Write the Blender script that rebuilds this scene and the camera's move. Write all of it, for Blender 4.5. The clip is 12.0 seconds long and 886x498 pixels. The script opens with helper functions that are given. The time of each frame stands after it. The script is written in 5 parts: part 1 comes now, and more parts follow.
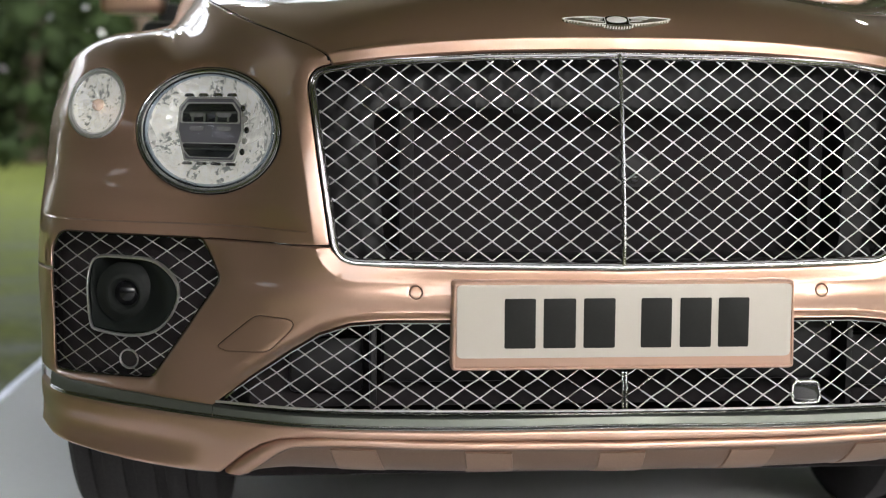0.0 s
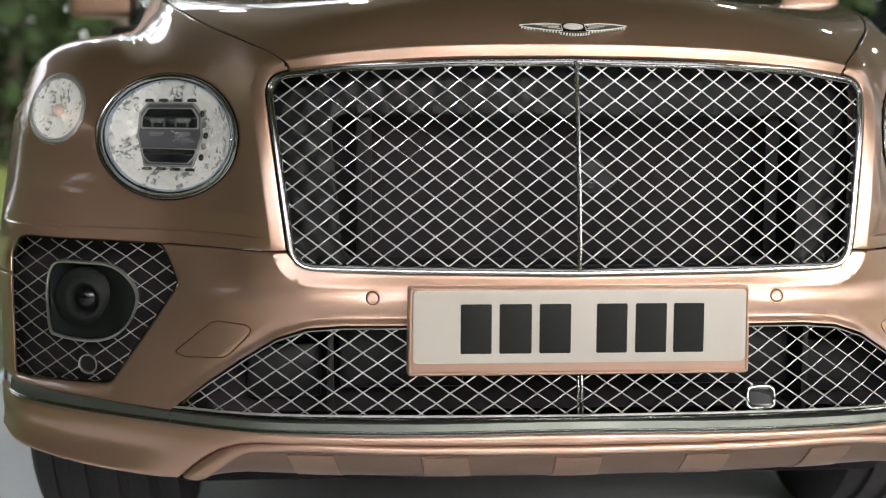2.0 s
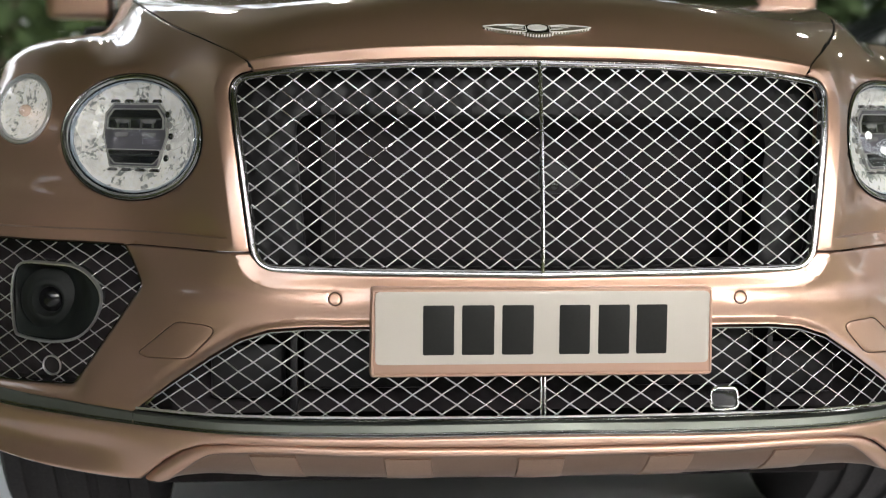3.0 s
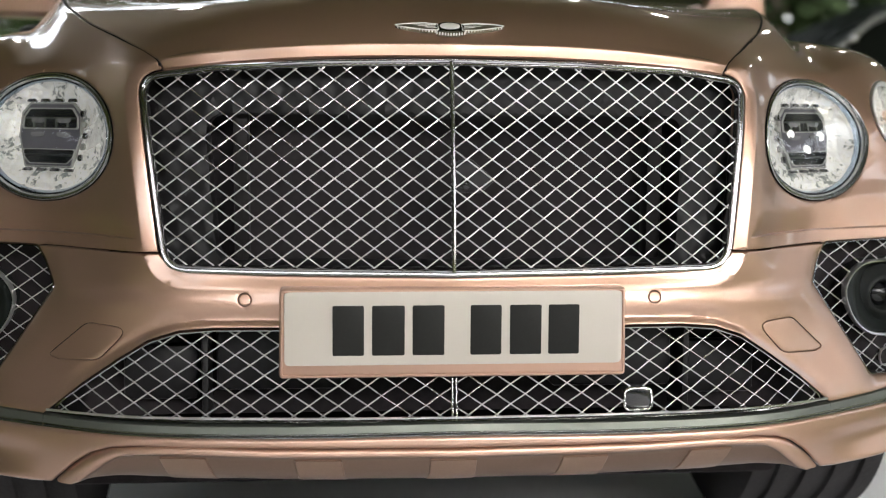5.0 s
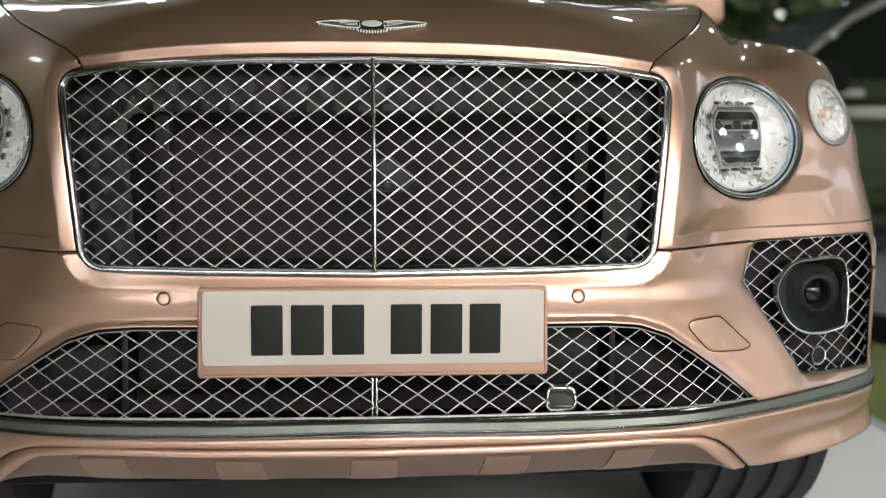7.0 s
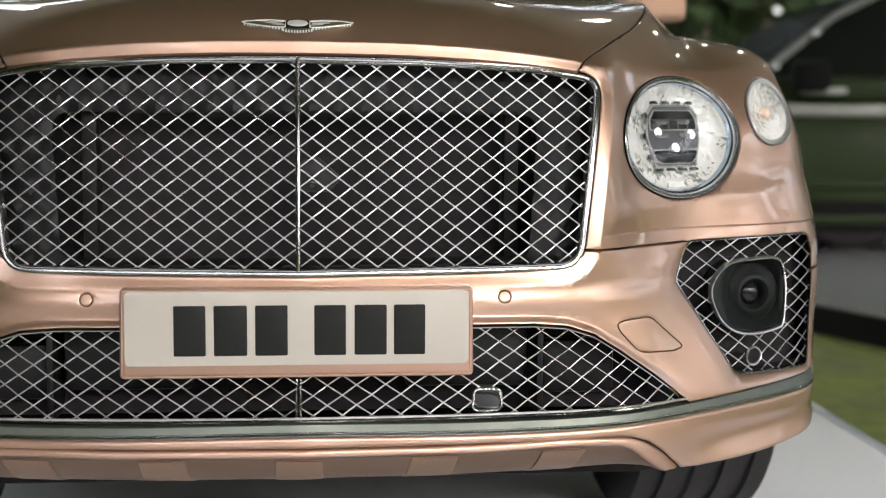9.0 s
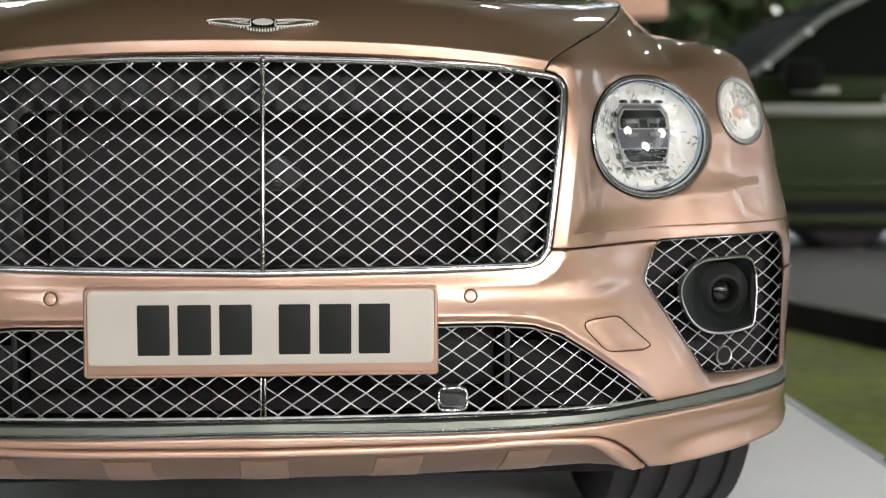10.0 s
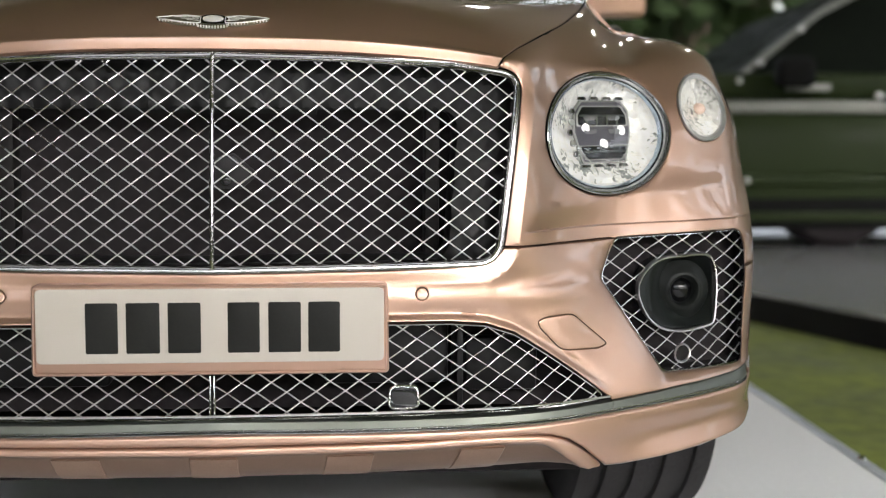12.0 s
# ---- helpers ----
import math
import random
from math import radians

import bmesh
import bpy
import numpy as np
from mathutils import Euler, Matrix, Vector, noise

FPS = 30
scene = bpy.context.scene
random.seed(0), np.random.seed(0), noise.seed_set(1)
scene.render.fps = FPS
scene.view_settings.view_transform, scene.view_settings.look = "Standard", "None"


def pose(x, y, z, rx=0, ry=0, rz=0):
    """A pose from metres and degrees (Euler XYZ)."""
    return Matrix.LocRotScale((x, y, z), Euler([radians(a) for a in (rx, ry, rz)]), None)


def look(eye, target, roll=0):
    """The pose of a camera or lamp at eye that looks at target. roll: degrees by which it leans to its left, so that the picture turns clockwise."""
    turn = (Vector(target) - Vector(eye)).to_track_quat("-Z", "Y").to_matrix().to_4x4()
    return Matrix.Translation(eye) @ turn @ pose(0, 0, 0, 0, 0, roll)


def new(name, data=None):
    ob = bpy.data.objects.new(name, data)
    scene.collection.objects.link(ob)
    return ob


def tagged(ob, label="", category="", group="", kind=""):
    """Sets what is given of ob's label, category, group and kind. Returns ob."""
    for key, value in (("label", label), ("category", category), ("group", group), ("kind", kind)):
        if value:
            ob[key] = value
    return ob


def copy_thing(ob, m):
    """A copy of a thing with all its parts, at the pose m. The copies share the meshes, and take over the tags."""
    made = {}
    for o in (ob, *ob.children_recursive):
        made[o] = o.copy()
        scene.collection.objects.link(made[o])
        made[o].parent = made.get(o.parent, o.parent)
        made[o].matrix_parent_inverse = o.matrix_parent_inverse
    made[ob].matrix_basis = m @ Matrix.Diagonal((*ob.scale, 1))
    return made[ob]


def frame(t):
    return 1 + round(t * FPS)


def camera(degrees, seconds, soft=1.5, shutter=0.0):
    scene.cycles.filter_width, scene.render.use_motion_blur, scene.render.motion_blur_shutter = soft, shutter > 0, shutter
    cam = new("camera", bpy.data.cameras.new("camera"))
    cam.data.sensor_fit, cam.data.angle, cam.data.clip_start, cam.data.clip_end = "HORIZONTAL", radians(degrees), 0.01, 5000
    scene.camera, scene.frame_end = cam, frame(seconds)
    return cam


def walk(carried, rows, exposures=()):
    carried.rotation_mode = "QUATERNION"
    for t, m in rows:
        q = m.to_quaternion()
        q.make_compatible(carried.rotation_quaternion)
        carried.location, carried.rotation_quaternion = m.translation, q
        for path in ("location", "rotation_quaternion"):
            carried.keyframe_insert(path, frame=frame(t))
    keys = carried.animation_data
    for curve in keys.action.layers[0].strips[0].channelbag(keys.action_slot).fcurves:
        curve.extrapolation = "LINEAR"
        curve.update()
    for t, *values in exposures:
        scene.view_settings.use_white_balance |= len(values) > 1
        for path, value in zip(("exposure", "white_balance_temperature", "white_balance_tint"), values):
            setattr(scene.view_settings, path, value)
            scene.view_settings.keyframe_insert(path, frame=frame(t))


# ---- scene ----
cam = camera(36.2, 12.0, soft=1.1)
# seconds, eye x y z, yaw, pitch, roll
ROWS = [
    (0.0, -0.4355, -2.0348, 0.8935, -4.333, -6.023, 0.243),
    (0.5, -0.4304, -2.0384, 0.8957, -4.531, -5.999, 0.240),
    (1.0, -0.4215, -2.0398, 0.8990, -4.701, -6.020, 0.296),
    (1.5, -0.4083, -2.0437, 0.8980, -4.798, -5.931, 0.280),
    (2.0, -0.3917, -2.0451, 0.9002, -4.955, -5.935, 0.327),
    (2.5, -0.3706, -2.0465, 0.8984, -5.066, -5.853, 0.361),
    (3.0, -0.3416, -2.0469, 0.8964, -5.159, -5.782, 0.427),
    (5.0, -0.2163, -2.0450, 0.8981, -5.518, -5.843, 0.369),
    (5.5, -0.1865, -2.0417, 0.9022, -5.567, -5.980, 0.349),
    (6.0, -0.1595, -2.0394, 0.9022, -5.713, -5.997, 0.351),
    (6.5, -0.1290, -2.0405, 0.9005, -5.665, -5.975, 0.383),
    (7.0, -0.0949, -2.0422, 0.9009, -5.559, -5.984, 0.356),
    (9.0, 0.0244, -2.0460, 0.9063, -5.458, -6.110, 0.362),
    (9.5, 0.0542, -2.0471, 0.9047, -5.370, -6.086, 0.327),
    (10.0, 0.0805, -2.0473, 0.9054, -5.393, -6.128, 0.342),
    (10.5, 0.1044, -2.0472, 0.9051, -5.382, -6.152, 0.335),
    (11.0, 0.1278, -2.0476, 0.9064, -5.350, -6.206, 0.351),
    (11.5, 0.1496, -2.0456, 0.9054, -5.212, -6.217, 0.300),
    (12.0, 0.1663, -2.0451, 0.9046, -5.133, -6.221, 0.285),
]
walk(cam, [(t, pose(x, y, z, 0, 0, yaw) @ pose(0, 0, 0, 90 + pitch) @ pose(0, 0, 0, 0, 0, roll)) for t, x, y, z, yaw, pitch, roll in ROWS])
# ---- world and light ----
world = bpy.data.worlds.new("world")
scene.world = world
world.use_nodes = True
wn = world.node_tree.nodes
sky = wn.new("ShaderNodeTexSky")
sky.sky_type, sky.sun_disc = "NISHITA", False
sky.sun_elevation, sky.sun_rotation = radians(27), radians(157)
sky.air_density, sky.dust_density = 1.0, 1.6
veil = wn.new("ShaderNodeHueSaturation")
veil.inputs["Saturation"].default_value = 0.25
world.node_tree.links.new(sky.outputs[0], veil.inputs["Color"])
world.node_tree.links.new(veil.outputs[0], wn["Background"].inputs[0])
wn["Background"].inputs[1].default_value = 0.84
sun = new("sun", bpy.data.lights.new("sun", "SUN"))
sun.data.energy, sun.data.angle, sun.data.color = 0.44, radians(95), (1.0, 0.95, 0.90)
sun.matrix_world = look((2.7, -6.4, 4.1), (0, 0, 0.6))
cam.data.dof.use_dof = True
cam.data.dof.focus_distance = 2.2
cam.data.dof.aperture_fstop = 2.8
scene.view_settings.exposure = 0.0


# ---- materials ----
def material(name, colour, rough=0.5, metal=0.0, grain=0.0, scale=40.0, bump=0.0, coat=0.0, coat_rough=0.03, spread=0.25, ior=1.5, big=3.0, spec=0.5, glow=0.0):
    """A surface with variation at two scales: colour and roughness by noise, fine relief by a second noise."""
    m = bpy.data.materials.new(name)
    m.use_nodes = True
    nodes, link = m.node_tree.nodes, m.node_tree.links.new
    b = nodes["Principled BSDF"]
    b.inputs["Base Color"].default_value = (*colour, 1)
    b.inputs["Roughness"].default_value, b.inputs["Metallic"].default_value, b.inputs["IOR"].default_value = rough, metal, ior
    b.inputs["Specular IOR Level"].default_value = spec
    b.inputs["Coat Weight"].default_value, b.inputs["Coat Roughness"].default_value = coat, coat_rough
    if glow:
        b.inputs["Emission Color"].default_value, b.inputs["Emission Strength"].default_value = (1.0, 0.98, 0.93, 1), glow
    if grain or bump:
        place = nodes.new("ShaderNodeTexCoord")
        fine, broad = nodes.new("ShaderNodeTexNoise"), nodes.new("ShaderNodeTexNoise")
        for n, s, d in ((fine, scale, 4), (broad, big, 3)):
            n.inputs["Scale"].default_value, n.inputs["Detail"].default_value = s, d
            link(place.outputs["Object"], n.inputs["Vector"])
        if grain:
            mixed = nodes.new("ShaderNodeMath")
            mixed.operation = "ADD"
            link(fine.outputs["Fac"], mixed.inputs[0])
            link(broad.outputs["Fac"], mixed.inputs[1])
            ramp = nodes.new("ShaderNodeMapRange")
            ramp.inputs[1].default_value, ramp.inputs[2].default_value = 0.6, 1.4
            ramp.inputs[3].default_value, ramp.inputs[4].default_value = 1 - grain, 1 + grain
            link(mixed.outputs[0], ramp.inputs[0])
            tint = nodes.new("ShaderNodeMix")
            tint.data_type, tint.blend_type = "RGBA", "MULTIPLY"
            tint.inputs["Factor"].default_value = 1
            tint.inputs["A"].default_value = (*colour, 1)
            link(ramp.outputs[0], tint.inputs["B"])
            link(tint.outputs["Result"], b.inputs["Base Color"])
            if glow:
                link(tint.outputs["Result"], b.inputs["Emission Color"])
            r2 = nodes.new("ShaderNodeMapRange")
            r2.inputs[1].default_value, r2.inputs[2].default_value = 0.3, 0.7
            r2.inputs[3].default_value, r2.inputs[4].default_value = rough * (1 - spread), min(1, rough * (1 + spread))
            link(broad.outputs["Fac"], r2.inputs[0])
            link(r2.outputs[0], b.inputs["Roughness"])
        if bump:
            bn = nodes.new("ShaderNodeBump")
            bn.inputs["Strength"].default_value, bn.inputs["Distance"].default_value = bump, 0.002
            link(fine.outputs["Fac"], bn.inputs["Height"])
            link(bn.outputs["Normal"], b.inputs["Normal"])
    return m


def glass(name, colour=(1, 1, 1), ior=1.45):
    """A clear thin cover: what lies behind shows through, with a Fresnel gloss over it."""
    m = bpy.data.materials.new(name)
    m.use_nodes = True
    nodes, link = m.node_tree.nodes, m.node_tree.links.new
    nodes.remove(nodes["Principled BSDF"])
    see, shine, fresnel, mix = (nodes.new(k) for k in ("ShaderNodeBsdfTransparent", "ShaderNodeBsdfGlossy", "ShaderNodeFresnel", "ShaderNodeMixShader"))
    see.inputs["Color"].default_value = (*colour, 1)
    shine.inputs["Roughness"].default_value = 0.02
    fresnel.inputs["IOR"].default_value = ior
    link(fresnel.outputs[0], mix.inputs[0])
    link(see.outputs[0], mix.inputs[1])
    link(shine.outputs[0], mix.inputs[2])
    link(mix.outputs[0], nodes["Material Output"].inputs["Surface"])
    return m


PAINT = material("copper_paint", (0.505, 0.320, 0.238), 0.45, 0.90, 0.05, 900, 0.0, coat=1.0, big=2.0, spread=0.08)
PAINT_GREEN = material("green_paint", (0.025, 0.036, 0.014), 0.45, 0.0, 0.06, 500, spec=0.08)
FRAME_CHROME = material("grille_frame_chrome", (0.46, 0.45, 0.455), 0.2, 1.0, 0.05, 60, spread=0.4)
CHROME = material("chrome", (0.80, 0.80, 0.80), 0.17, 1.0, 0.05, 60, spread=0.5)
WIRE = material("brushed_chrome_wire", (0.62, 0.61, 0.61), 0.32, 0.92, 0.15, 120)
DARK_CHROME = material("smoked_chrome", (0.32, 0.32, 0.33), 0.12, 1.0, 0.05, 60)
DULL_TRIM = material("dull_metal_trim", (0.10, 0.105, 0.10), 0.45, 1.0, 0.06, 80)
SATIN = material("satin_metal", (0.120, 0.128, 0.110), 0.45, 0.75, 0.06, 80)
BLACK = material("black_plastic", (0.017, 0.015, 0.0155), 0.6, 0, 0.15, 300, 0.15, spec=0.12)
VOID = material("matt_black_radiator", (0.027, 0.0235, 0.025), 0.9, 0, 0.3, 60, spec=0.03)
LENS_BLACK = material("dark_lens_glass", (0.006, 0.006, 0.007), 0.16, 0, 0.1, 90, spec=0.35)
GREY_PLASTIC = material("grey_plastic", (0.012, 0.0112, 0.0122), 0.5, 0, 0.2, 60, 0.3, spec=0.22)
GLOSS_BLACK = material("gloss_black", (0.008, 0.008, 0.009), 0.12, 0, coat=0.5)
RUBBER = material("tyre_rubber", (0.027, 0.0255, 0.0265), 0.8, 0, 0.35, 160, 0.7, spec=0.25)
GAP = material("seam_shadow_rubber", (0.010, 0.010, 0.010), 0.9, spec=0.1)
PLATE = material("white_reflective_plate", (0.455, 0.415, 0.365), 0.5, 0, 0.02, 500, coat=0.3)
INK = material("black_plate_ink", (0.016, 0.016, 0.015), 0.5, 0, 0.1, 300, spec=0.15)
LENS = glass("clear_lens")
# glow added to the whole reflector to lift its brightness
REFLECTOR = material("glowing_crystal_reflector", (0.92, 0.91, 0.87), 0.3, 0.6, 0.3, 75, 1.0, glow=0.17)


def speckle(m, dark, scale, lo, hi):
    """Dark flecks painted into a material's colour and glow for the shade on its facets."""
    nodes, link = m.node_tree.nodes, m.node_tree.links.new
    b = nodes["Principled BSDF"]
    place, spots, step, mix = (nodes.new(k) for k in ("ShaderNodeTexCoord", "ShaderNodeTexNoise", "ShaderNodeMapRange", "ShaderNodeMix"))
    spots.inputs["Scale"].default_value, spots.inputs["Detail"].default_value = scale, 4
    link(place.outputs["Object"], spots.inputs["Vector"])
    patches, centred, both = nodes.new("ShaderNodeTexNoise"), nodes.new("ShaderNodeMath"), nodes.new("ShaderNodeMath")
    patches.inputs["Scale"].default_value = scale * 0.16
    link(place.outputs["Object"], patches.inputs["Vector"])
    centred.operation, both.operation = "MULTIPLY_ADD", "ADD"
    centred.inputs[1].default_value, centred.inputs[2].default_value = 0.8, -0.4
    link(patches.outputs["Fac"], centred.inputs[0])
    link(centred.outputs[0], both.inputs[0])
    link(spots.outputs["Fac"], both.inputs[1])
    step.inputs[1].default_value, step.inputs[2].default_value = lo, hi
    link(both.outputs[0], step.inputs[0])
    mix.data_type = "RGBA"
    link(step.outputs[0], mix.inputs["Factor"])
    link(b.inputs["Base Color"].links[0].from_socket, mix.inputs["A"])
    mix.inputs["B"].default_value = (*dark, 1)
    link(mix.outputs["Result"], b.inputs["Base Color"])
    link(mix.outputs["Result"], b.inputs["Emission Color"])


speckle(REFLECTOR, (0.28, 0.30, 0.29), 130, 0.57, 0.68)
AMBER = material("amber_bulb", (0.80, 0.60, 0.50), 0.25, 0.2, 0.1, 80)
PLATFORM = material("grey_display_floor", (0.80, 0.80, 0.81), 0.4, 0, 0.06, 60, 0.05, big=1.5)
ALU = material("aluminium_edge", (0.74, 0.76, 0.82), 0.45, 1.0, 0.08, 50)
GRASS = material("mown_grass", (0.120, 0.142, 0.020), 0.8, 0, 0.6, 14, 0.8, big=2.2)
BARK = material("bark", (0.07, 0.05, 0.035), 0.9, 0, 0.3, 20, 0.8)
LEAF = material("dark_leaf", (0.016, 0.026, 0.008), 0.85, 0, 0.4, 2, spec=0.15)
# leaf lightened to lift the left side, for the added hedge
FILL_LEAF = material("light_fill_leaf", (0.100, 0.118, 0.036), 0.85, 0, 0.4, 2, spec=0.15)
PLINTH = material("black_plinth", (0.009, 0.009, 0.010), 0.7, 0, 0.2, 30, spec=0.2)
# canvas tone set for the olive it puts into the paint's reflections
UNSEEN_CANOPY = material("unseen_olive_canvas", (0.122, 0.136, 0.034), 0.9, 0, 0.15, 40, 0.3)
TRIM_BLACK = material("black_trim", (0.015, 0.015, 0.015), 0.5, 0, 0.1, 200)


# ---- mesh tools ----
def part(name, bm, mat, parent=None, label="", smooth=True, sharp=38):
    me = bpy.data.meshes.new(name)
    bm.to_mesh(me)
    bm.free()
    for p in me.polygons:
        p.use_smooth = smooth
    if smooth:
        me.set_sharp_from_angle(angle=radians(sharp))
    me.materials.append(mat)
    ob = new(name, me)
    if parent is not None:
        ob.parent = parent
    return tagged(ob, label=label)


def thing(name, label, category, group="", at=(0, 0, 0)):
    ob = new(name)
    ob.location = at
    return tagged(ob, label, category, group)


def glide(knots, values, x):
    """A smooth curve through values at knots, in numpy."""
    k, v = np.asarray(knots, float), np.asarray(values, float)
    x = np.clip(np.asarray(x, float), k[0], k[-1])
    h = np.diff(k)
    d = np.diff(v, axis=0) / h.reshape(-1, *([1] * (v.ndim - 1)))
    m = np.empty_like(v)
    m[0], m[-1] = d[0], d[-1]
    hh = h.reshape(-1, *([1] * (v.ndim - 1)))
    m[1:-1] = (d[:-1] * hh[1:] + d[1:] * hh[:-1]) / (hh[1:] + hh[:-1])
    i = np.clip(np.searchsorted(k, x) - 1, 0, len(k) - 2)
    t = ((x - k[i]) / h[i])
    hi = h[i]
    if v.ndim > 1:
        t, hi = t[..., None], hi[..., None]
    return (2 * t**3 - 3 * t**2 + 1) * v[i] + (t**3 - 2 * t**2 + t) * hi * m[i] + (3 * t**2 - 2 * t**3) * v[i + 1] + (t**3 - t**2) * hi * m[i + 1]


# the nose: depth of the painted skin at height z and distance x from the centre line
NOSE_X = (0, 0.30, 0.45, 0.505, 0.55, 0.64, 0.75, 0.86, 0.94, 0.98)
NOSE = {
    0.28: (0.028, 0.044, 0.064, 0.075, 0.085, 0.125, 0.190, 0.275, 0.370, 0.46),
    0.36: (-0.012, 0.004, 0.027, 0.040, 0.055, 0.100, 0.165, 0.250, 0.345, 0.44),
    0.43: (-0.010, 0.007, 0.030, 0.043, 0.060, 0.105, 0.170, 0.255, 0.350, 0.45),
    0.50: (0.000, 0.018, 0.043, 0.062, 0.080, 0.132, 0.190, 0.270, 0.355, 0.45),
    0.61: (0.015, 0.036, 0.056, 0.074, 0.100, 0.167, 0.225, 0.285, 0.350, 0.44),
    0.68: (0.020, 0.040, 0.060, 0.084, 0.130, 0.200, 0.250, 0.300, 0.370, 0.46),
    0.78: (0.035, 0.055, 0.075, 0.098, 0.160, 0.240, 0.295, 0.360, 0.440, 0.53),
    0.88: (0.055, 0.075, 0.095, 0.120, 0.180, 0.265, 0.325, 0.395, 0.485, 0.60),
    0.97: (0.075, 0.090, 0.125, 0.160, 0.230, 0.330, 0.400, 0.480, 0.600, 0.75),
}
NOSE_Z = tuple(NOSE)
NET = np.array([NOSE[z] for z in NOSE_Z])
TABLE = glide(NOSE_Z, glide(NOSE_X, NET.T, np.linspace(0, 0.98, 393)).T, np.linspace(0.28, 0.97, 277))
SOFT = np.exp(-((np.arange(-18, 19) / 7.0) ** 2))
SOFT /= SOFT.sum()
for axis in (0, 1):
    # reflected past both ends, so that slopes carry on there
    ends = [(18, 18) if a == axis else (0, 0) for a in (0, 1)]
    padded = np.pad(TABLE, ends, mode="reflect", reflect_type="odd")
    TABLE = np.apply_along_axis(lambda r: np.convolve(r, SOFT, "valid"), axis, padded)
TABLE = TABLE - (TABLE[:, :1] - glide(NOSE_Z, NET[:, 0], np.linspace(0.28, 0.97, 277))[:, None]) * np.exp(-((np.linspace(0, 0.98, 393) / 0.05) ** 2))[None]


def skin(x, z):
    """Depth of the nose's skin (arrays)."""
    x, z = np.abs(np.asarray(x, float)), np.asarray(z, float)
    f, g = np.clip(x, 0, 0.98) / 0.98 * 392, (np.clip(z, 0.28, 0.97) - 0.28) / 0.69 * 276
    i, j = np.minimum(f.astype(int), 391), np.minimum(g.astype(int), 275)
    f, g = f - i, g - j
    return (TABLE[j, i] * (1 - f) + TABLE[j, i + 1] * f) * (1 - g) + (TABLE[j + 1, i] * (1 - f) + TABLE[j + 1, i + 1] * f) * g + sculpt(x, z)


def ease(t):
    t = np.clip(t, 0, 1)
    return t * t * (3 - 2 * t)


def bell(t, width):
    return np.exp(-(t / width) ** 2)


LOW_TOP = [(0, 0.5625), (0.27, 0.562), (0.368, 0.561), (0.422, 0.556), (0.469, 0.540), (0.516, 0.510), (0.575, 0.469), (0.638, 0.4225)]
FOG_CORNERS = [(0.662, 0.676), (0.918, 0.679), (0.940, 0.645), (0.937, 0.431), (0.745, 0.446), (0.630, 0.612)]


def beyond(x, z, loop):
    """Distance outside a closed outline (inside: minus)."""
    o = np.asarray(loop)
    d = np.roll(o, -1, axis=0) - o
    px, pz = x[:, None] - o[:, 0], z[:, None] - o[:, 1]
    t = np.clip((px * d[:, 0] + pz * d[:, 1]) / np.maximum((d**2).sum(1), 1e-12), 0, 1)
    away = np.sqrt(((px - t * d[:, 0]) ** 2 + (pz - t * d[:, 1]) ** 2).min(1))
    return np.where(inside(x, z, loop), -away, away)


BROW = 0.6968
LEDGE = 0.0018
COLLAR = 0.0225


def sculpt(x, z):
    """Folds of the nose: the crease under the headlamp, the collar round the upper grille, the rolled rims of the intakes."""
    # a thin ledge, above it an undercut that swells out again below the headlamp
    u = z - BROW
    reach = 0.004 + 0.028 * ease((x - 0.484) / 0.04) + 0.075 * np.clip(x - 0.5, 0, 0.4)
    rise = np.clip((u - LEDGE) / reach, 0, 1)
    fold = np.where(u < 0, -0.004 * np.exp(np.minimum(u, 0) / 0.016), np.where(u < LEDGE, -0.004 + 0.014 * ease(u / LEDGE), 0.010 - 0.015 * rise))
    fold = np.where(rise >= 1, -0.005 * np.exp(-np.maximum(u - LEDGE - reach, 0) / 0.06), fold)
    y = fold * ease((x - 0.482) / 0.035) * (1 - ease((x - 0.925) / 0.05))
    y = y + (1 - ease((x - 0.53) / 0.12)) * (-0.0035 * bell(z - 0.598, 0.014) + 0.0025 * bell(z - 0.6215, 0.012))
    rim = z - np.interp(x, [p[0] for p in LOW_TOP], [p[1] for p in LOW_TOP])
    y = y + (1 - ease((x - 0.58) / 0.08)) * (-0.0045 * bell(rim - 0.004, 0.006) + 0.0035 * bell(rim - 0.017, 0.008))
    # the chin: a hollow under the strip that flares out to the lower edge
    y = y + ease((x - 0.60) / 0.16) * (-0.013 * bell(z - 0.312, 0.014) + 0.012 * bell(z - 0.354, 0.018))
    # the flat collar round the upper grille ends in a crease
    out = beyond(x, z, GRILLE) - 0.0052
    tilt = 0.34 * np.where(z > 0.662, 1.0, 0.35 + 0.65 * ease((x - 0.26) / 0.17)) * (out > 0)
    y = y - tilt * np.where(out < COLLAR, out, COLLAR * np.exp(-np.maximum(out - COLLAR, 0) / 0.022))
    # the skin rolls in towards the fog lamp's mesh, but for its upper edge
    far = beyond(x, z, FOG)
    y = y + 0.006 * (1 - np.clip(far / 0.020, 0, 1)) ** 2 * (1 - ease((z - 0.445) / 0.03)) * ease((z - 0.425) / 0.006)
    return y + 0.013 * (1 - np.clip((far + 0.001) / 0.036, 0, 1)) ** 2 * (1 - ease((z - 0.650) / 0.026))


def collar_lines(low, high):
    """Points along the collar's crease, for a clean fold in the mesh."""
    out = []
    for d in (0.0165, 0.0205, COLLAR, 0.0245, 0.0285, 0.036):
        out += [p for p in offset(dense(GRILLE, 0.006), -0.0052 - d) if low < p[1] < high and p[0] > 0.01]
    return out


